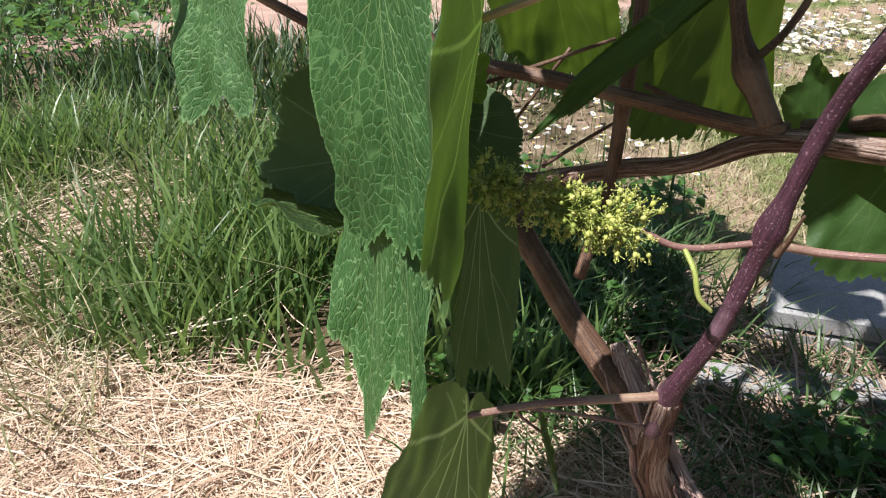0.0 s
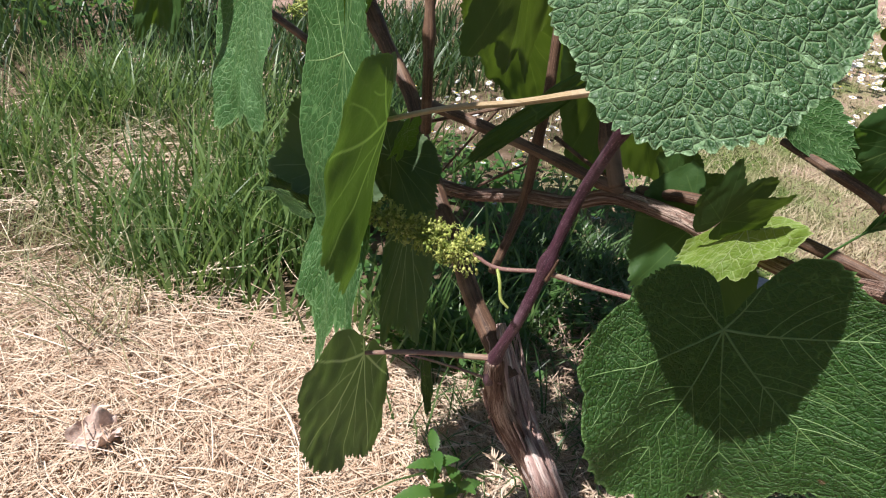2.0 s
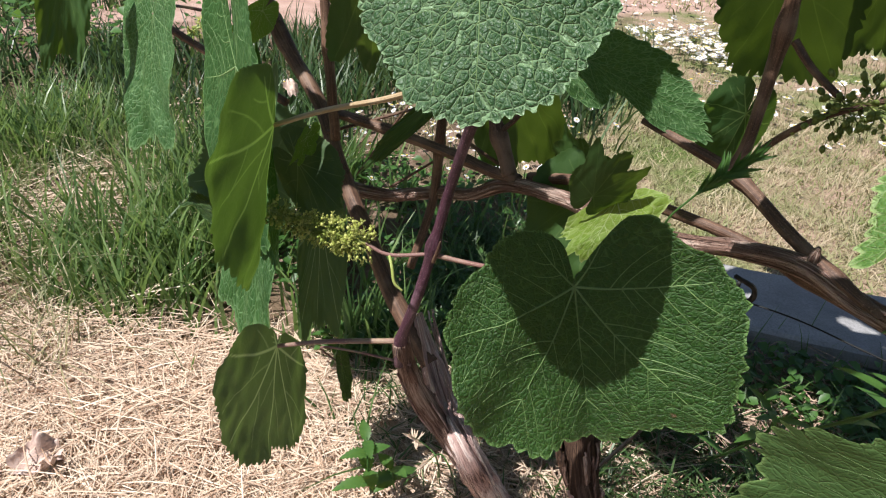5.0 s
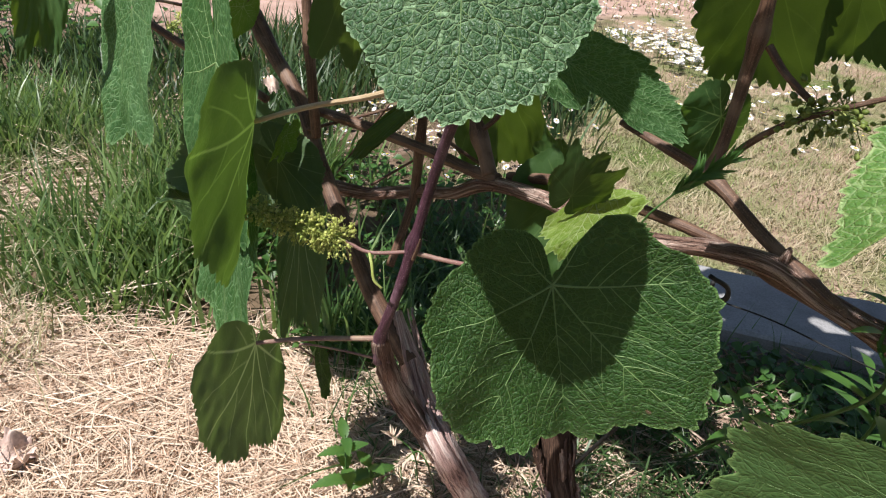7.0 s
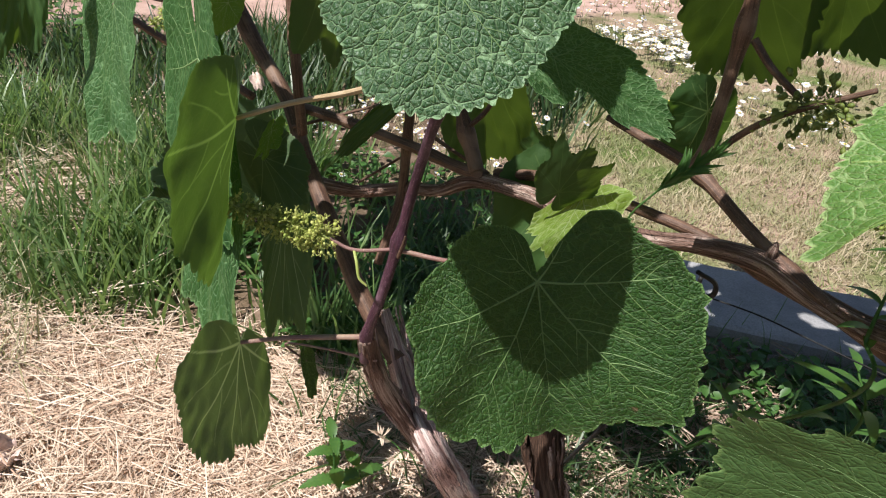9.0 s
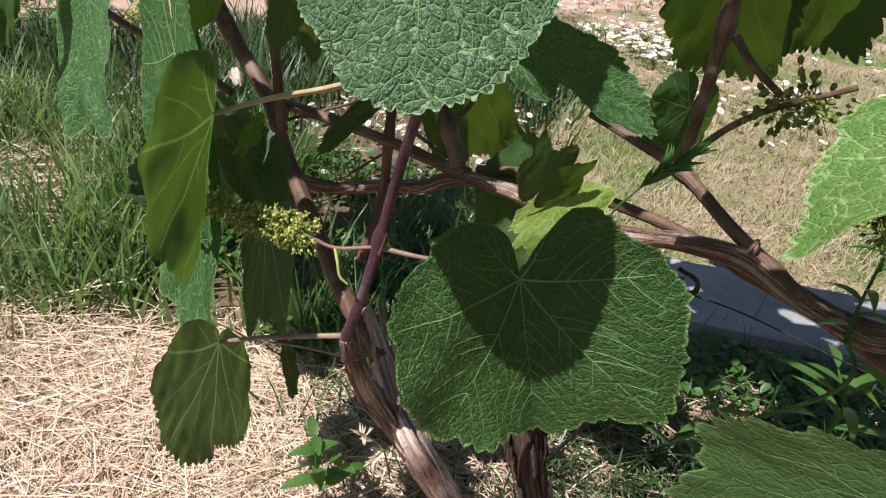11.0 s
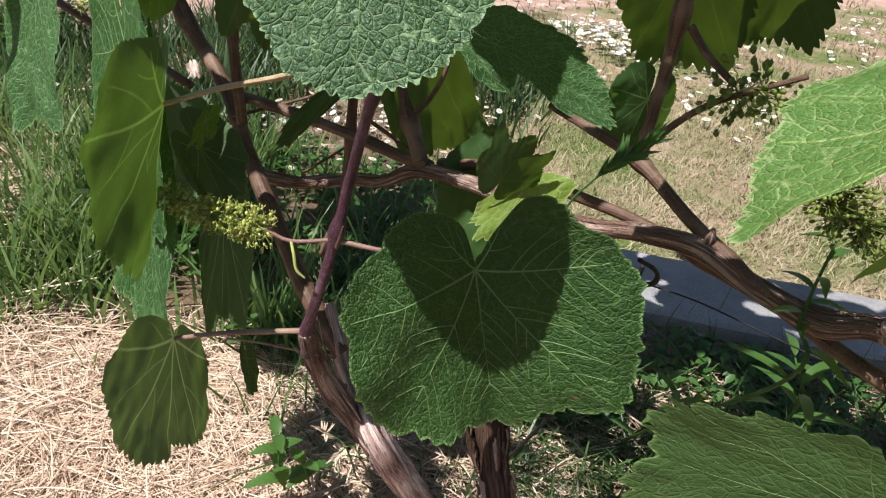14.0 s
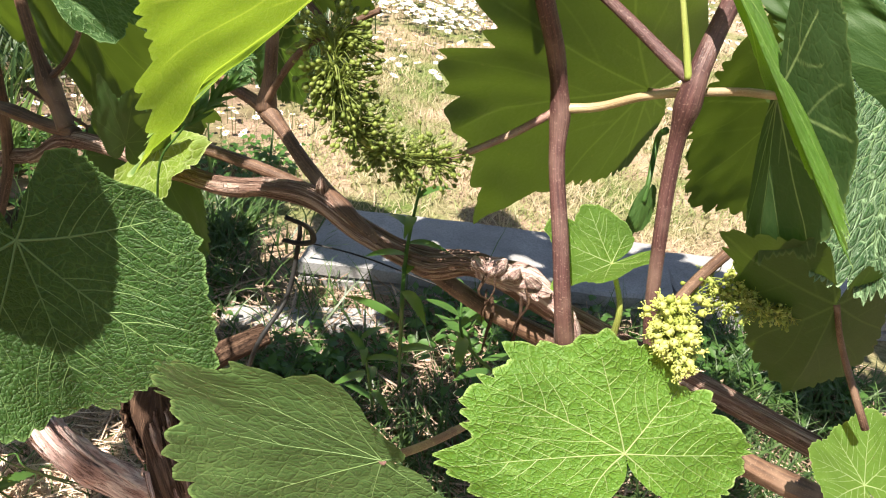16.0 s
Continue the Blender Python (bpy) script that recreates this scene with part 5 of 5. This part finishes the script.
leaf(vine, (0.884, 0.879, 0.652), (0.932, 0.986, 0.523), (0.859, 0.957, 0.603), (0.963, 0.930, 0.578), "round", wave=0.045, smooth=True, jagged=True, seed=27.0, label="dark vine leaf with toothed edge")
leaf(vine, (0.803, 0.751, 0.683), (0.832, 0.761, 0.600), (0.820, 0.789, 0.626), (0.830, 0.730, 0.664), ("draped_left", "draped_right"), smooth=True, pale=True, cup=0.05, wave=0.05, seed=28.0, rib=0.9,
     petiole=[(0.798, 0.784, 0.673), (0.772, 0.812, 0.658), (0.753, 0.830, 0.643), (0.734, 0.836, 0.637)], width=0.0022, stalk=TANSTALK, label="olive vine leaf hanging from a long stalk")
leaf(vine, (0.775, 0.776, 0.725), (0.835, 0.705, 0.633), (0.799, 0.740, 0.689), (0.807, 0.740, 0.694), "heart", young=True, wave=0.05, cup=-0.3, flush=True, seed=28.5, segs=160, rib=0.4, ruffle=0.1, label="rolled leaf margin catching the sun")
leaf(vine, (0.901, 0.823, 0.690), (0.879, 0.747, 0.590), (0.849, 0.796, 0.649), (0.916, 0.763, 0.650), "heart", cup=0.05, wave=0.1, seed=37.0, look_of=QUILTED, ruffle=0.03, segs=260, rib=0.4, label="pale sunlit vine leaf with a curled edge")
leaf(vine, (0.894, 0.797, 0.686), (0.840, 0.842, 0.689), (0.856, 0.826, 0.716), (0.894, 0.809, 0.640), "round", wave=0.1, seed=29.0, smooth=True, label="dark green vine leaf behind the pale one")
leaf(vine, (0.784, 0.825, 0.551), (0.748, 0.811, 0.536), (0.758, 0.841, 0.582), (0.799, 0.797, 0.570), "lobed", young=True, wave=0.12, seed=30.0, segs=120,
     petiole=[(0.791, 0.810, 0.532), (0.795, 0.814, 0.504)], stalk=GREENSTEM, label="tiny bright young leaf")
leaf(vine, (0.809, 0.874, 0.571), (0.806, 0.868, 0.548), (0.800, 0.871, 0.561), (0.817, 0.876, 0.562), "heart", smooth=True, wave=0.1, seed=39.0, segs=80,
     petiole=[(0.810, 0.880, 0.585), (0.813, 0.896, 0.607), (0.803, 0.86, 0.625)], stalk=WEED, label="small dark leaf hanging on a thin stalk")
leaf(vine, (0.951, 0.760, 0.459), (0.937, 0.788, 0.474), (0.934, 0.761, 0.444), (0.968, 0.771, 0.488), "round", young=True, wave=0.12, seed=31.0, label="pale leaf low by the cordon")
leaf(vine, (0.222, 0.890, 0.319), (0.238, 0.871, 0.292), (0.225, 0.871, 0.328), (0.224, 0.904, 0.302), "round", wave=0.1, seed=32.0, segs=100,
     petiole=[(0.207, 0.877, 0.346), (0.246, 0.884, 0.347), (0.296, 0.889, 0.345)], width=0.0011, label="narrow folded leaf hanging edge-on")
leaf(vine, (0.251, 1.020, 0.547), (0.168, 1.039, 0.455), (0.230, 1.032, 0.539), (0.247, 1.023, 0.528), "heart", wave=0.1, smooth=True, seed=33.0, segs=140, label="narrow rolled dark leaf")
leaf(vine, (-0.141, 0.996, 0.638), (-0.147, 0.976, 0.550), (-0.158, 0.969, 0.607), (-0.123, 1.007, 0.612), "round", wave=0.12, smooth=True, seed=34.0, segs=140, label="olive vine leaf hanging above the grass")
leaf(vine, (-0.038, 1.196, 0.576), (-0.057, 1.177, 0.549), (-0.061, 1.180, 0.572), (-0.028, 1.197, 0.553), "round", young=True, wave=0.12, seed=35.0, segs=100, label="small yellow-green leaf by the old cane")
leaf(vine, (0.015, 1.165, 0.498), (0.028, 1.155, 0.486), (0.016, 1.155, 0.491), (0.033, 1.158, 0.499), "lobed", look_of=DRYLEAF, wave=0.5, cup=0.4, seed=40.0, segs=70, rib=0.3, label="small dead curled leaf caught on the cane")
part("cane", tube("cane", [(-0.206, 1.214, 0.530), (-0.148, 1.213, 0.506), (-0.086, 1.209, 0.482), (-0.010, 1.195, 0.459)], [0.005, 0.0055, 0.006], CANE, 10, 8, 0.12, 40, seed=21), vine, "reddish thin cane")
for pts_list, width in (
    ([(0.079, 1.138, 0.453), (0.135, 1.158, 0.473), (0.213, 1.156, 0.508)], 0.0022),
    ([(0.175, 1.170, 0.494), (0.150, 1.166, 0.455), (0.115, 1.150, 0.397)], 0.0017),
    ([(0.164, 1.147, 0.392), (0.201, 1.152, 0.422), (0.234, 1.143, 0.451)], 0.0018),
    ([(0.241, 1.169, 0.469), (0.288, 1.145, 0.459), (0.337, 1.109, 0.458)], 0.0026),
):
    part("tendril", tube("tendril", pts_list, [width, width * 0.9, width * 0.7], CANE, 8, 8, 0.1), vine, "thin dry dark tendril")


# ---- bark strips, pruning stubs, old second stem ----
def bark_strip(parent, line, radius, turn, start, end, width, lift, label, material=None):
    """A peeling strip of bark that stands off the stem."""
    sp = spline(line, 14)
    i0, i1 = int(start * (len(sp) - 1)), int(end * (len(sp) - 1))
    verts, faces, uvs = [], [], []
    tang = np.gradient(sp, axis=0)
    n = i1 - i0 + 1
    for s in range(n):
        i = i0 + s
        t = tang[i] / np.linalg.norm(tang[i])
        u = np.cross(t, (0.1, -1.0, 0.2))
        u /= np.linalg.norm(u)
        v = np.cross(t, u)
        off = radius * (1.0 + lift * abs(math.sin(s / n * 3.1)) + (0.8 * lift if s > n - 3 else 0))
        half = width / radius * (0.5 + 0.25 * noise.noise(Vector((s * 0.35, turn * 5, 1)))) * (1 if 1 < s < n - 2 else 0.5)
        for a, dr in ((turn - half, 0), (turn, 0.0012), (turn + half, 0), (turn, -0.0016)):
            verts.append(sp[i] + (math.cos(a) * u + math.sin(a) * v) * (off + dr))
            uvs.append((a * 0.3, s * 0.05))
    for s in range(n - 1):
        for k in range(4):
            faces.append((s * 4 + k, s * 4 + (k + 1) % 4, s * 4 + 4 + (k + 1) % 4, s * 4 + 4 + k))
    faces.append((0, 1, 2, 3))
    faces.append(tuple(4 * (n - 1) + k for k in (3, 2, 1, 0)))
    part("bark_strip", mesh_of("bark_strip", verts, faces, material or BARK, uvs), parent, label)


for k in range(24):
    rr = random.Random(k + 40)
    a = rr.uniform(0, 0.6)
    bark_strip(trunk, TRUNK, 0.0152, rr.uniform(0, 6.28), a, min(1.0, a + rr.uniform(0.25, 0.5)), rr.uniform(0.002, 0.006), rr.uniform(0.03, 0.16), "")
stub = part("pruning_stub", tube("pruning_stub", [(0.770, 0.861, 0.490), (0.744, 0.865, 0.504), (0.716, 0.864, 0.510), (0.706, 0.863, 0.513)], [0.008, 0.0085, 0.0075, 0.004], BARK, 18, 10, 0.35, 160, [(0.45, 0.4)], seed=3), vine, "swollen pinkish pruning stub with dead bark")
for k in range(9):
    rr = random.Random(k + 130)
    t = k / 8
    c = Vector((0.708 + 0.05 * t, 0.862 - 0.006 * t, 0.515 - 0.014 * t)) + Vector((rr.uniform(-0.004, 0.004), rr.uniform(-0.008, 0.004), rr.uniform(-0.006, 0.008)))
    way = Vector((rr.uniform(-1, 0.6), rr.uniform(-0.8, 0.3), rr.uniform(-0.3, 0.9))).normalized() * rr.uniform(0.006, 0.013)
    w = rr.uniform(0.003, 0.0062)
    part("dead_bark", tube("dead_bark", [c - way * 0.6, c, c + way * 0.6, c + way], [w * 0.5, w, w * 0.8, w * 0.25], BARK, 9, 5, 0.5, 300, seed=20 + k), stub)
for k in range(6):
    rr = random.Random(k + 160)
    c = Vector((rr.uniform(0.715, 0.765), rr.uniform(0.846, 0.858), rr.uniform(0.495, 0.518)))
    drop = rr.uniform(0.02, 0.055)
    pts = [c, c + Vector((rr.uniform(-0.004, 0.004), -0.006, -0.25 * drop)), c + Vector((rr.uniform(-0.006, 0.006), -0.008, -0.65 * drop)), c + Vector((rr.uniform(-0.01, 0.008), -0.006, -drop))]
    w = rr.uniform(0.0006, 0.0012)
    part("dry_fibre", tube("dry_fibre", pts, [w, w * 1.2, w * 0.9, w * 0.4], OLDWOOD, 6, 6, 0.4, 160, seed=k), stub, "dry brown hanging fibre")
part("pruning_stub", tube("pruning_stub", [(0.596, 0.915, 0.522), (0.595, 0.911, 0.532), (0.595, 0.909, 0.540)], [0.005, 0.0045, 0.002], CORDON_BARK, 10, 6, 0.5, 160, seed=5), vine, "short dry bud stub on the cordon")
part("dead_wood", tube("dead_wood", [(0.771, 0.809, 0.486), (0.766, 0.812, 0.505), (0.762, 0.816, 0.517)], [0.008, 0.0075, 0.006], BARK, 12, 6, 0.3, 80, seed=9), vine, "short stub of pale dead wood")

STUMP_BASE = (0.463, 0.968, 0.000)
stump = thing("vine_stump", STUMP_BASE, "dark old vine stump with shaggy bark and a sawn stub", "stump")
STUMP = [STUMP_BASE, (0.483, 0.884, 0.214), (0.471, 0.888, 0.274), (0.461, 0.896, 0.314), (0.463, 0.904, 0.336)]
stump_trunk = part("trunk", tube("trunk", STUMP, [0.02, 0.016, 0.014, 0.0155, 0.009], OLDWOOD, 24, 12, 0.35, 40, seed=33), stump, "shaggy brown bark")
part("stub", tube("stub", [(0.460, 0.899, 0.318), (0.484, 0.923, 0.324), (0.509, 0.949, 0.334), (0.541, 0.972, 0.343)], [0.015, 0.012, 0.011, 0.0105], OLDWOOD, 16, 8, 0.3, 50, seed=34), stump, "dark weathered stub")
for k in range(7):
    rr = random.Random(k + 90)
    a = rr.uniform(0.05, 0.4)
    bark_strip(foot, FOOT, 0.0112, rr.uniform(0, 6.28), a, min(1.0, a + rr.uniform(0.2, 0.35)), rr.uniform(0.0015, 0.004), rr.uniform(0.05, 0.22), "")
# lower strips get paler bark, which paints sunlight onto the stump's foot
for k in range(46):
    rr = random.Random(k + 70)
    a = rr.uniform(0.42, 0.82) if k < 34 else rr.uniform(0, 0.4)
    bark_strip(stump_trunk, STUMP, 0.0165, rr.uniform(0, 6.28), a, min(1.0, a + rr.uniform(0.15, 0.32)), rr.uniform(0.002, 0.006), rr.uniform(0.05, 0.35), "", OLDWOOD if k < 26 else CORDON_BARK if k < 38 else BARK)

# ---- wire support ----
wire = thing("wire_support", (0.466, 1.107, 0.000), "black wire stake with hooked tie holding the vine", "wire stake")
part("stake", tube("stake", [(0.466, 1.107, 0.000), (0.530, 0.953, 0.316), (0.558, 0.975, 0.382), (0.565, 0.990, 0.434), (0.566, 0.988, 0.455)], [0.0022, 0.0022, 0.002], BLACKWIRE, 8, 8), wire, "thin black stake")
part("hook", tube("hook", [(0.554, 0.978, 0.442), (0.567, 0.984, 0.437), (0.579, 0.983, 0.442), (0.576, 0.975, 0.459), (0.558, 0.967, 0.471)], [0.002, 0.0026, 0.002], BLACKWIRE, 8, 8, 0.3, 200), wire, "twisted black tie")
part("wire", tube("wire", [(0.569, 0.985, 0.439), (0.622, 0.982, 0.433), (0.684, 0.975, 0.420), (0.809, 0.961, 0.394)], [0.0008, 0.0008], BLACKWIRE, 6, 6), wire, "thin dark wire")


# ---- weeds ----
def lance(vv, ff, root, way, up, length, width, droop, toothed=0, fold=0.25):
    """A lance-shaped weed leaf: two folded halves."""
    way = way / np.linalg.norm(way)
    side = np.cross(way, up)
    side /= np.linalg.norm(side) + 1e-9
    nrm = np.cross(side, way)
    o = len(vv)
    m = 9 if not toothed else 2 * toothed + 1
    for i in range(m):
        t = i / (m - 1)
        c = root + way * length * t + nrm * (0.15 * t - droop * t * t) * length
        w = width * math.sin(math.pi * min(1.0, t * 0.94 + 0.06)) ** 0.75 * (1 - 0.45 * t)
        if toothed and i % 2:
            w *= 0.74
        vv.extend([c - side * w + nrm * w * fold, c, c + side * w + nrm * w * fold])
    for i in range(m - 1):
        a = o + i * 3
        ff.extend([(a, a + 1, a + 4, a + 3), (a + 1, a + 2, a + 5, a + 4)])


def weed(name, stem, radius, leaves, label, seed, toothed=0, length=0.05, width=0.008, pairs=False, start=0.2, category="weed"):
    base = stem[0]
    root = thing(name, base, label, category)
    st = part("stem", tube("stem", stem, [radius, radius * 0.8, radius * 0.5], WEED, 7, 8), root, "green stem")
    line = spline(stem, 10)
    rnd = np.random.RandomState(seed)
    a = rnd.uniform(0, 6.28)
    for k in range(leaves):
        t = start + (1 - start) * k / max(1, leaves - 1)
        p = line[min(int(t * (len(line) - 1)), len(line) - 1)]
        a += 1.5708 if pairs else 2.4
        for s in ((0, math.pi) if pairs else (0,)):
            vv, ff = [], []
            rise = rnd.uniform(0.15, 0.6)
            way = np.array([math.cos(a + s), math.sin(a + s), rise])
            lance(vv, ff, p, way, np.array([0, 0, 1.0]), length * rnd.uniform(0.7, 1.15) * (1.1 - 0.45 * t), width * (1.1 - 0.4 * t), rnd.uniform(0.25, 0.7), toothed)
            part("leaf", mesh_of("leaf", vv, ff, WEED), root)
    return root


weed("willow_weed", [(0.674, 1.286, 0.000), (0.664, 0.869, 0.444), (0.661, 0.869, 0.503), (0.662, 0.874, 0.531), (0.665, 0.880, 0.563)], 0.0018, 10, "tall green weed with narrow pointed leaves", 51, 0, 0.042, 0.006)
weed("willow_weed", [(0.870, 1.317, 0.000), (0.730, 0.967, 0.357), (0.714, 0.980, 0.403)], 0.002, 9, "leafy green weed beside the cordon", 52, 0, 0.06, 0.008)
weed("willow_weed", [(0.639, 1.231, 0.000), (0.637, 0.998, 0.287), (0.627, 1.011, 0.318)], 0.002, 8, "low leafy weed in the shade", 55, 0, 0.05, 0.007)
weed("nettle", [(0.213, 0.989, 0.000), (0.236, 0.926, 0.133), (0.225, 0.944, 0.166)], 0.0018, 4, "young nettle with toothed leaves in straw", 53, 8, 0.048, 0.014, True, 0.3)
weed("nettle", [(0.239, 1.009, 0.000), (0.263, 0.932, 0.142)], 0.0016, 2, "small nettle seedling in the straw", 54, 7, 0.045, 0.015, True, 0.6)


def seed_grass(name, stem, spikelets, label, size, seed, spread=0.5):
    base = stem[0]
    root = thing(name, base, label, "grass")
    part("stem", tube("stem", stem, [0.0011, 0.0009, 0.0006], WEED, 6, 8), root)
    line = spline(stem, 14)
    rnd = np.random.RandomState(seed)
    for k in range(spikelets):
        t = 0.78 + 0.22 * k / (spikelets - 1)
        i = min(int(t * (len(line) - 1)), len(line) - 2)
        along = line[i + 1] - line[i]
        along /= np.linalg.norm(along)
        w = along + rnd.normal(size=3) * spread
        vv, ff = [], []
        for q in range(3):
            lance(vv, ff, line[i] + along * 0.002 * q, w + rnd.normal(size=3) * 0.18, np.array([0.3, -0.8, 0.5]), size * rnd.uniform(0.8, 1.1), size * 0.085, 0.1, 0, 0.5)
        part("spikelet", mesh_of("spikelet", vv, ff, WEED if spread < 0.6 else STRAW), root)
    return root


seed_grass("brome_grass", [(0.439, 1.017, 0.000), (0.472, 0.928, 0.387), (0.484, 0.899, 0.523), (0.501, 0.899, 0.563), (0.532, 0.905, 0.596)], 16, "drooping brome grass with green spikelets", 0.021, 61, 0.35)
seed_grass("meadow_grass", [(0.293, 1.042, 0.000), (0.328, 0.898, 0.215), (0.320, 0.892, 0.239), (0.301, 0.887, 0.254)], 10, "pale grass seed head above the straw", 0.012, 62, 0.8)
seed_grass("meadow_grass", [(0.319, 1.042, 0.000), (0.342, 0.903, 0.203), (0.328, 0.905, 0.221), (0.318, 0.887, 0.222)], 10, "pale grass seed head beside the trunk", 0.012, 63, 0.8)

# ---- fallen leaf ----
dead = LeafForm((-0.216, 0.838, 0.036), (-0.186, 0.874, 0.04), (-0.226, 0.874, 0.05), (-0.178, 0.842, 0.04), "lobed", 0.4, -0.2, 0.9, 71.0, False)
dead_blade, dead_veins = leaf_meshes(dead, DRYLEAF, DRYLEAF, 10, 120)
fallen = tagged(new("fallen_leaf", dead_blade), "curled pinkish dead leaf lying on straw", "dead leaf")
part("vein_network", dead_veins, fallen)

# ---- unseen upper foliage, added above the vine to shade it and the ground behind ----
def shade_canopy():
    forms = []
    for k, shape in enumerate(("round", "short", "lobed")):
        f = LeafForm((0, 0, 0), (0, 0.085, -0.01), (-0.078, 0.01, -0.01), (0.078, 0.012, -0.008), shape, -0.2, -0.2, 0.15, 80.0 + k, False)
        forms.append(leaf_meshes(f, LEAF, VEIN, 5, 84)[0])
    rnd = random.Random(5)
    gaps = [((0.340, 1.214, 0.478), 0.13), ((0.539, 1.043, 0.664), 0.1), ((0.588, 1.047, 0.675), 0.1), ((0.493, 1.045, 0.574), 0.06), ((0.396, 1.277, 0.422), 0.1), ((0.127, 1.445, 0.463), 0.12),
            ((0.440, 1.008, 0.530), 0.07), ((0.457, 0.970, 0.494), 0.07), ((0.419, 1.044, 0.467), 0.06), ((0.493, 1.414, 0.260), 0.09), ((-0.066, 1.011, 0.533), 0.1), ((0.089, 0.938, 0.514), 0.1), ((0.104, 0.929, 0.383), 0.08),
            ((0.360, 0.960, 0.150), 0.06), ((0.378, 1.000, 0.070), 0.06), ((0.738, 0.894, 0.633), 0.12), ((0.939, 0.864, 0.476), 0.08), ((0.907, 0.939, 0.579), 0.08), ((0.718, 0.928, 0.599), 0.1)]

    def blocks(x, y, z):
        """Whether a leaf here would take the sun from a leaf that stands in it."""
        for g, wide in gaps:
            d = Vector((x, y, z)) - Vector(g)
            if d.dot(SUN_DIR) > 0 and (d - SUN_DIR * d.dot(SUN_DIR)).length < wide:
                return True
        return False

    for k in range(20):
        x, y, z = rnd.uniform(0.08, 0.6), rnd.uniform(0.77, 0.93), rnd.uniform(0.84, 0.95)
        if blocks(x, y, z):
            continue
        ob = part("leaf", forms[k % 3], vine)
        ob.matrix_world = pose(x, y, z, rnd.uniform(-30, 30), rnd.uniform(-30, 30), rnd.uniform(0, 360))
    for k in range(102):
        x, y, z = rnd.uniform(-0.35, 1.35), rnd.uniform(0.9, 1.4), rnd.uniform(0.86, 1.25)
        if (x < 0.0 and y > 1.2) or blocks(x, y, z):
            continue
        ob = part("leaf", forms[k % 3], vine)
        ob.matrix_world = pose(x, y, z, rnd.uniform(-45, 35), rnd.uniform(-35, 35), rnd.uniform(0, 360))
    # single unseen leaves added above to shade the drooping leaf, the brown canes and the slab
    for (p, up, size) in (((0.434, 1.057, 0.618), 0.32, 0.75), ((0.534, 0.995, 0.629), 0.3, 0.6), ((0.516, 1.005, 0.555), 0.37, 0.5), ((0.585, 0.922, 0.515), 0.46, 0.7), ((0.639, 0.889, 0.505), 0.5, 0.7), ((0.255, 1.106, 0.428), 0.42, 0.8), ((0.365, 1.05, 0.47), 0.4, 0.6), ((0.56, 1.68, 0.06), 1.1, 1.1), ((0.70, 1.70, 0.06), 1.12, 1.1), ((0.84, 1.67, 0.06), 1.08, 1.1), ((0.98, 1.70, 0.06), 1.15, 1.1), ((0.63, 1.76, 0.06), 1.2, 1.0), ((0.78, 1.76, 0.06), 1.02, 1.0), ((0.80, 1.62, 0.06), 1.05, 1.0), ((0.90, 1.76, 0.06), 1.1, 1.0), ((1.05, 1.64, 0.06), 1.07, 1.1), ((1.03, 1.78, 0.06), 1.12, 1.0), ((0.52, 1.75, 0.06), 1.1, 0.9), ((0.79, 1.57, 0.06), 1.1, 0.9), ((0.92, 1.58, 0.06), 1.06, 1.0), ((1.04, 1.56, 0.06), 1.1, 1.0)):
        high = part("leaf", forms[0], vine)
        high.matrix_world = Matrix.Translation(Vector(p) + SUN_DIR * up) @ pose(0, 0, 0, -25, 15, 40) @ Matrix.Scale(size, 4)
    # more unseen leaves, set sunward of the ground behind the vine to darken it
    for k in range(26):
        ground = Vector((rnd.uniform(-0.2, 0.34), rnd.uniform(1.45, 2.0), 0.04))
        place = ground + SUN_DIR * rnd.uniform(1.05, 1.3)
        if not blocks(*place):
            high = part("leaf", forms[k % 3], vine)
            high.matrix_world = Matrix.Translation(place) @ pose(0, 0, 0, rnd.uniform(-40, 0), rnd.uniform(0, 30), rnd.uniform(0, 360))
    for k in range(7):
        x = -0.3 + k * 0.26
        line = [(x, 1.05, 0.84), (x + rnd.uniform(-0.05, 0.05), 1.05 + rnd.uniform(-0.1, 0.1), 1.0), (x + rnd.uniform(-0.1, 0.1), 1.1 + rnd.uniform(-0.1, 0.1), 1.25)]
        part("shoot", tube("shoot", line, [0.005, 0.004, 0.003], SHOOT, 8, 6), vine)


shade_canopy()
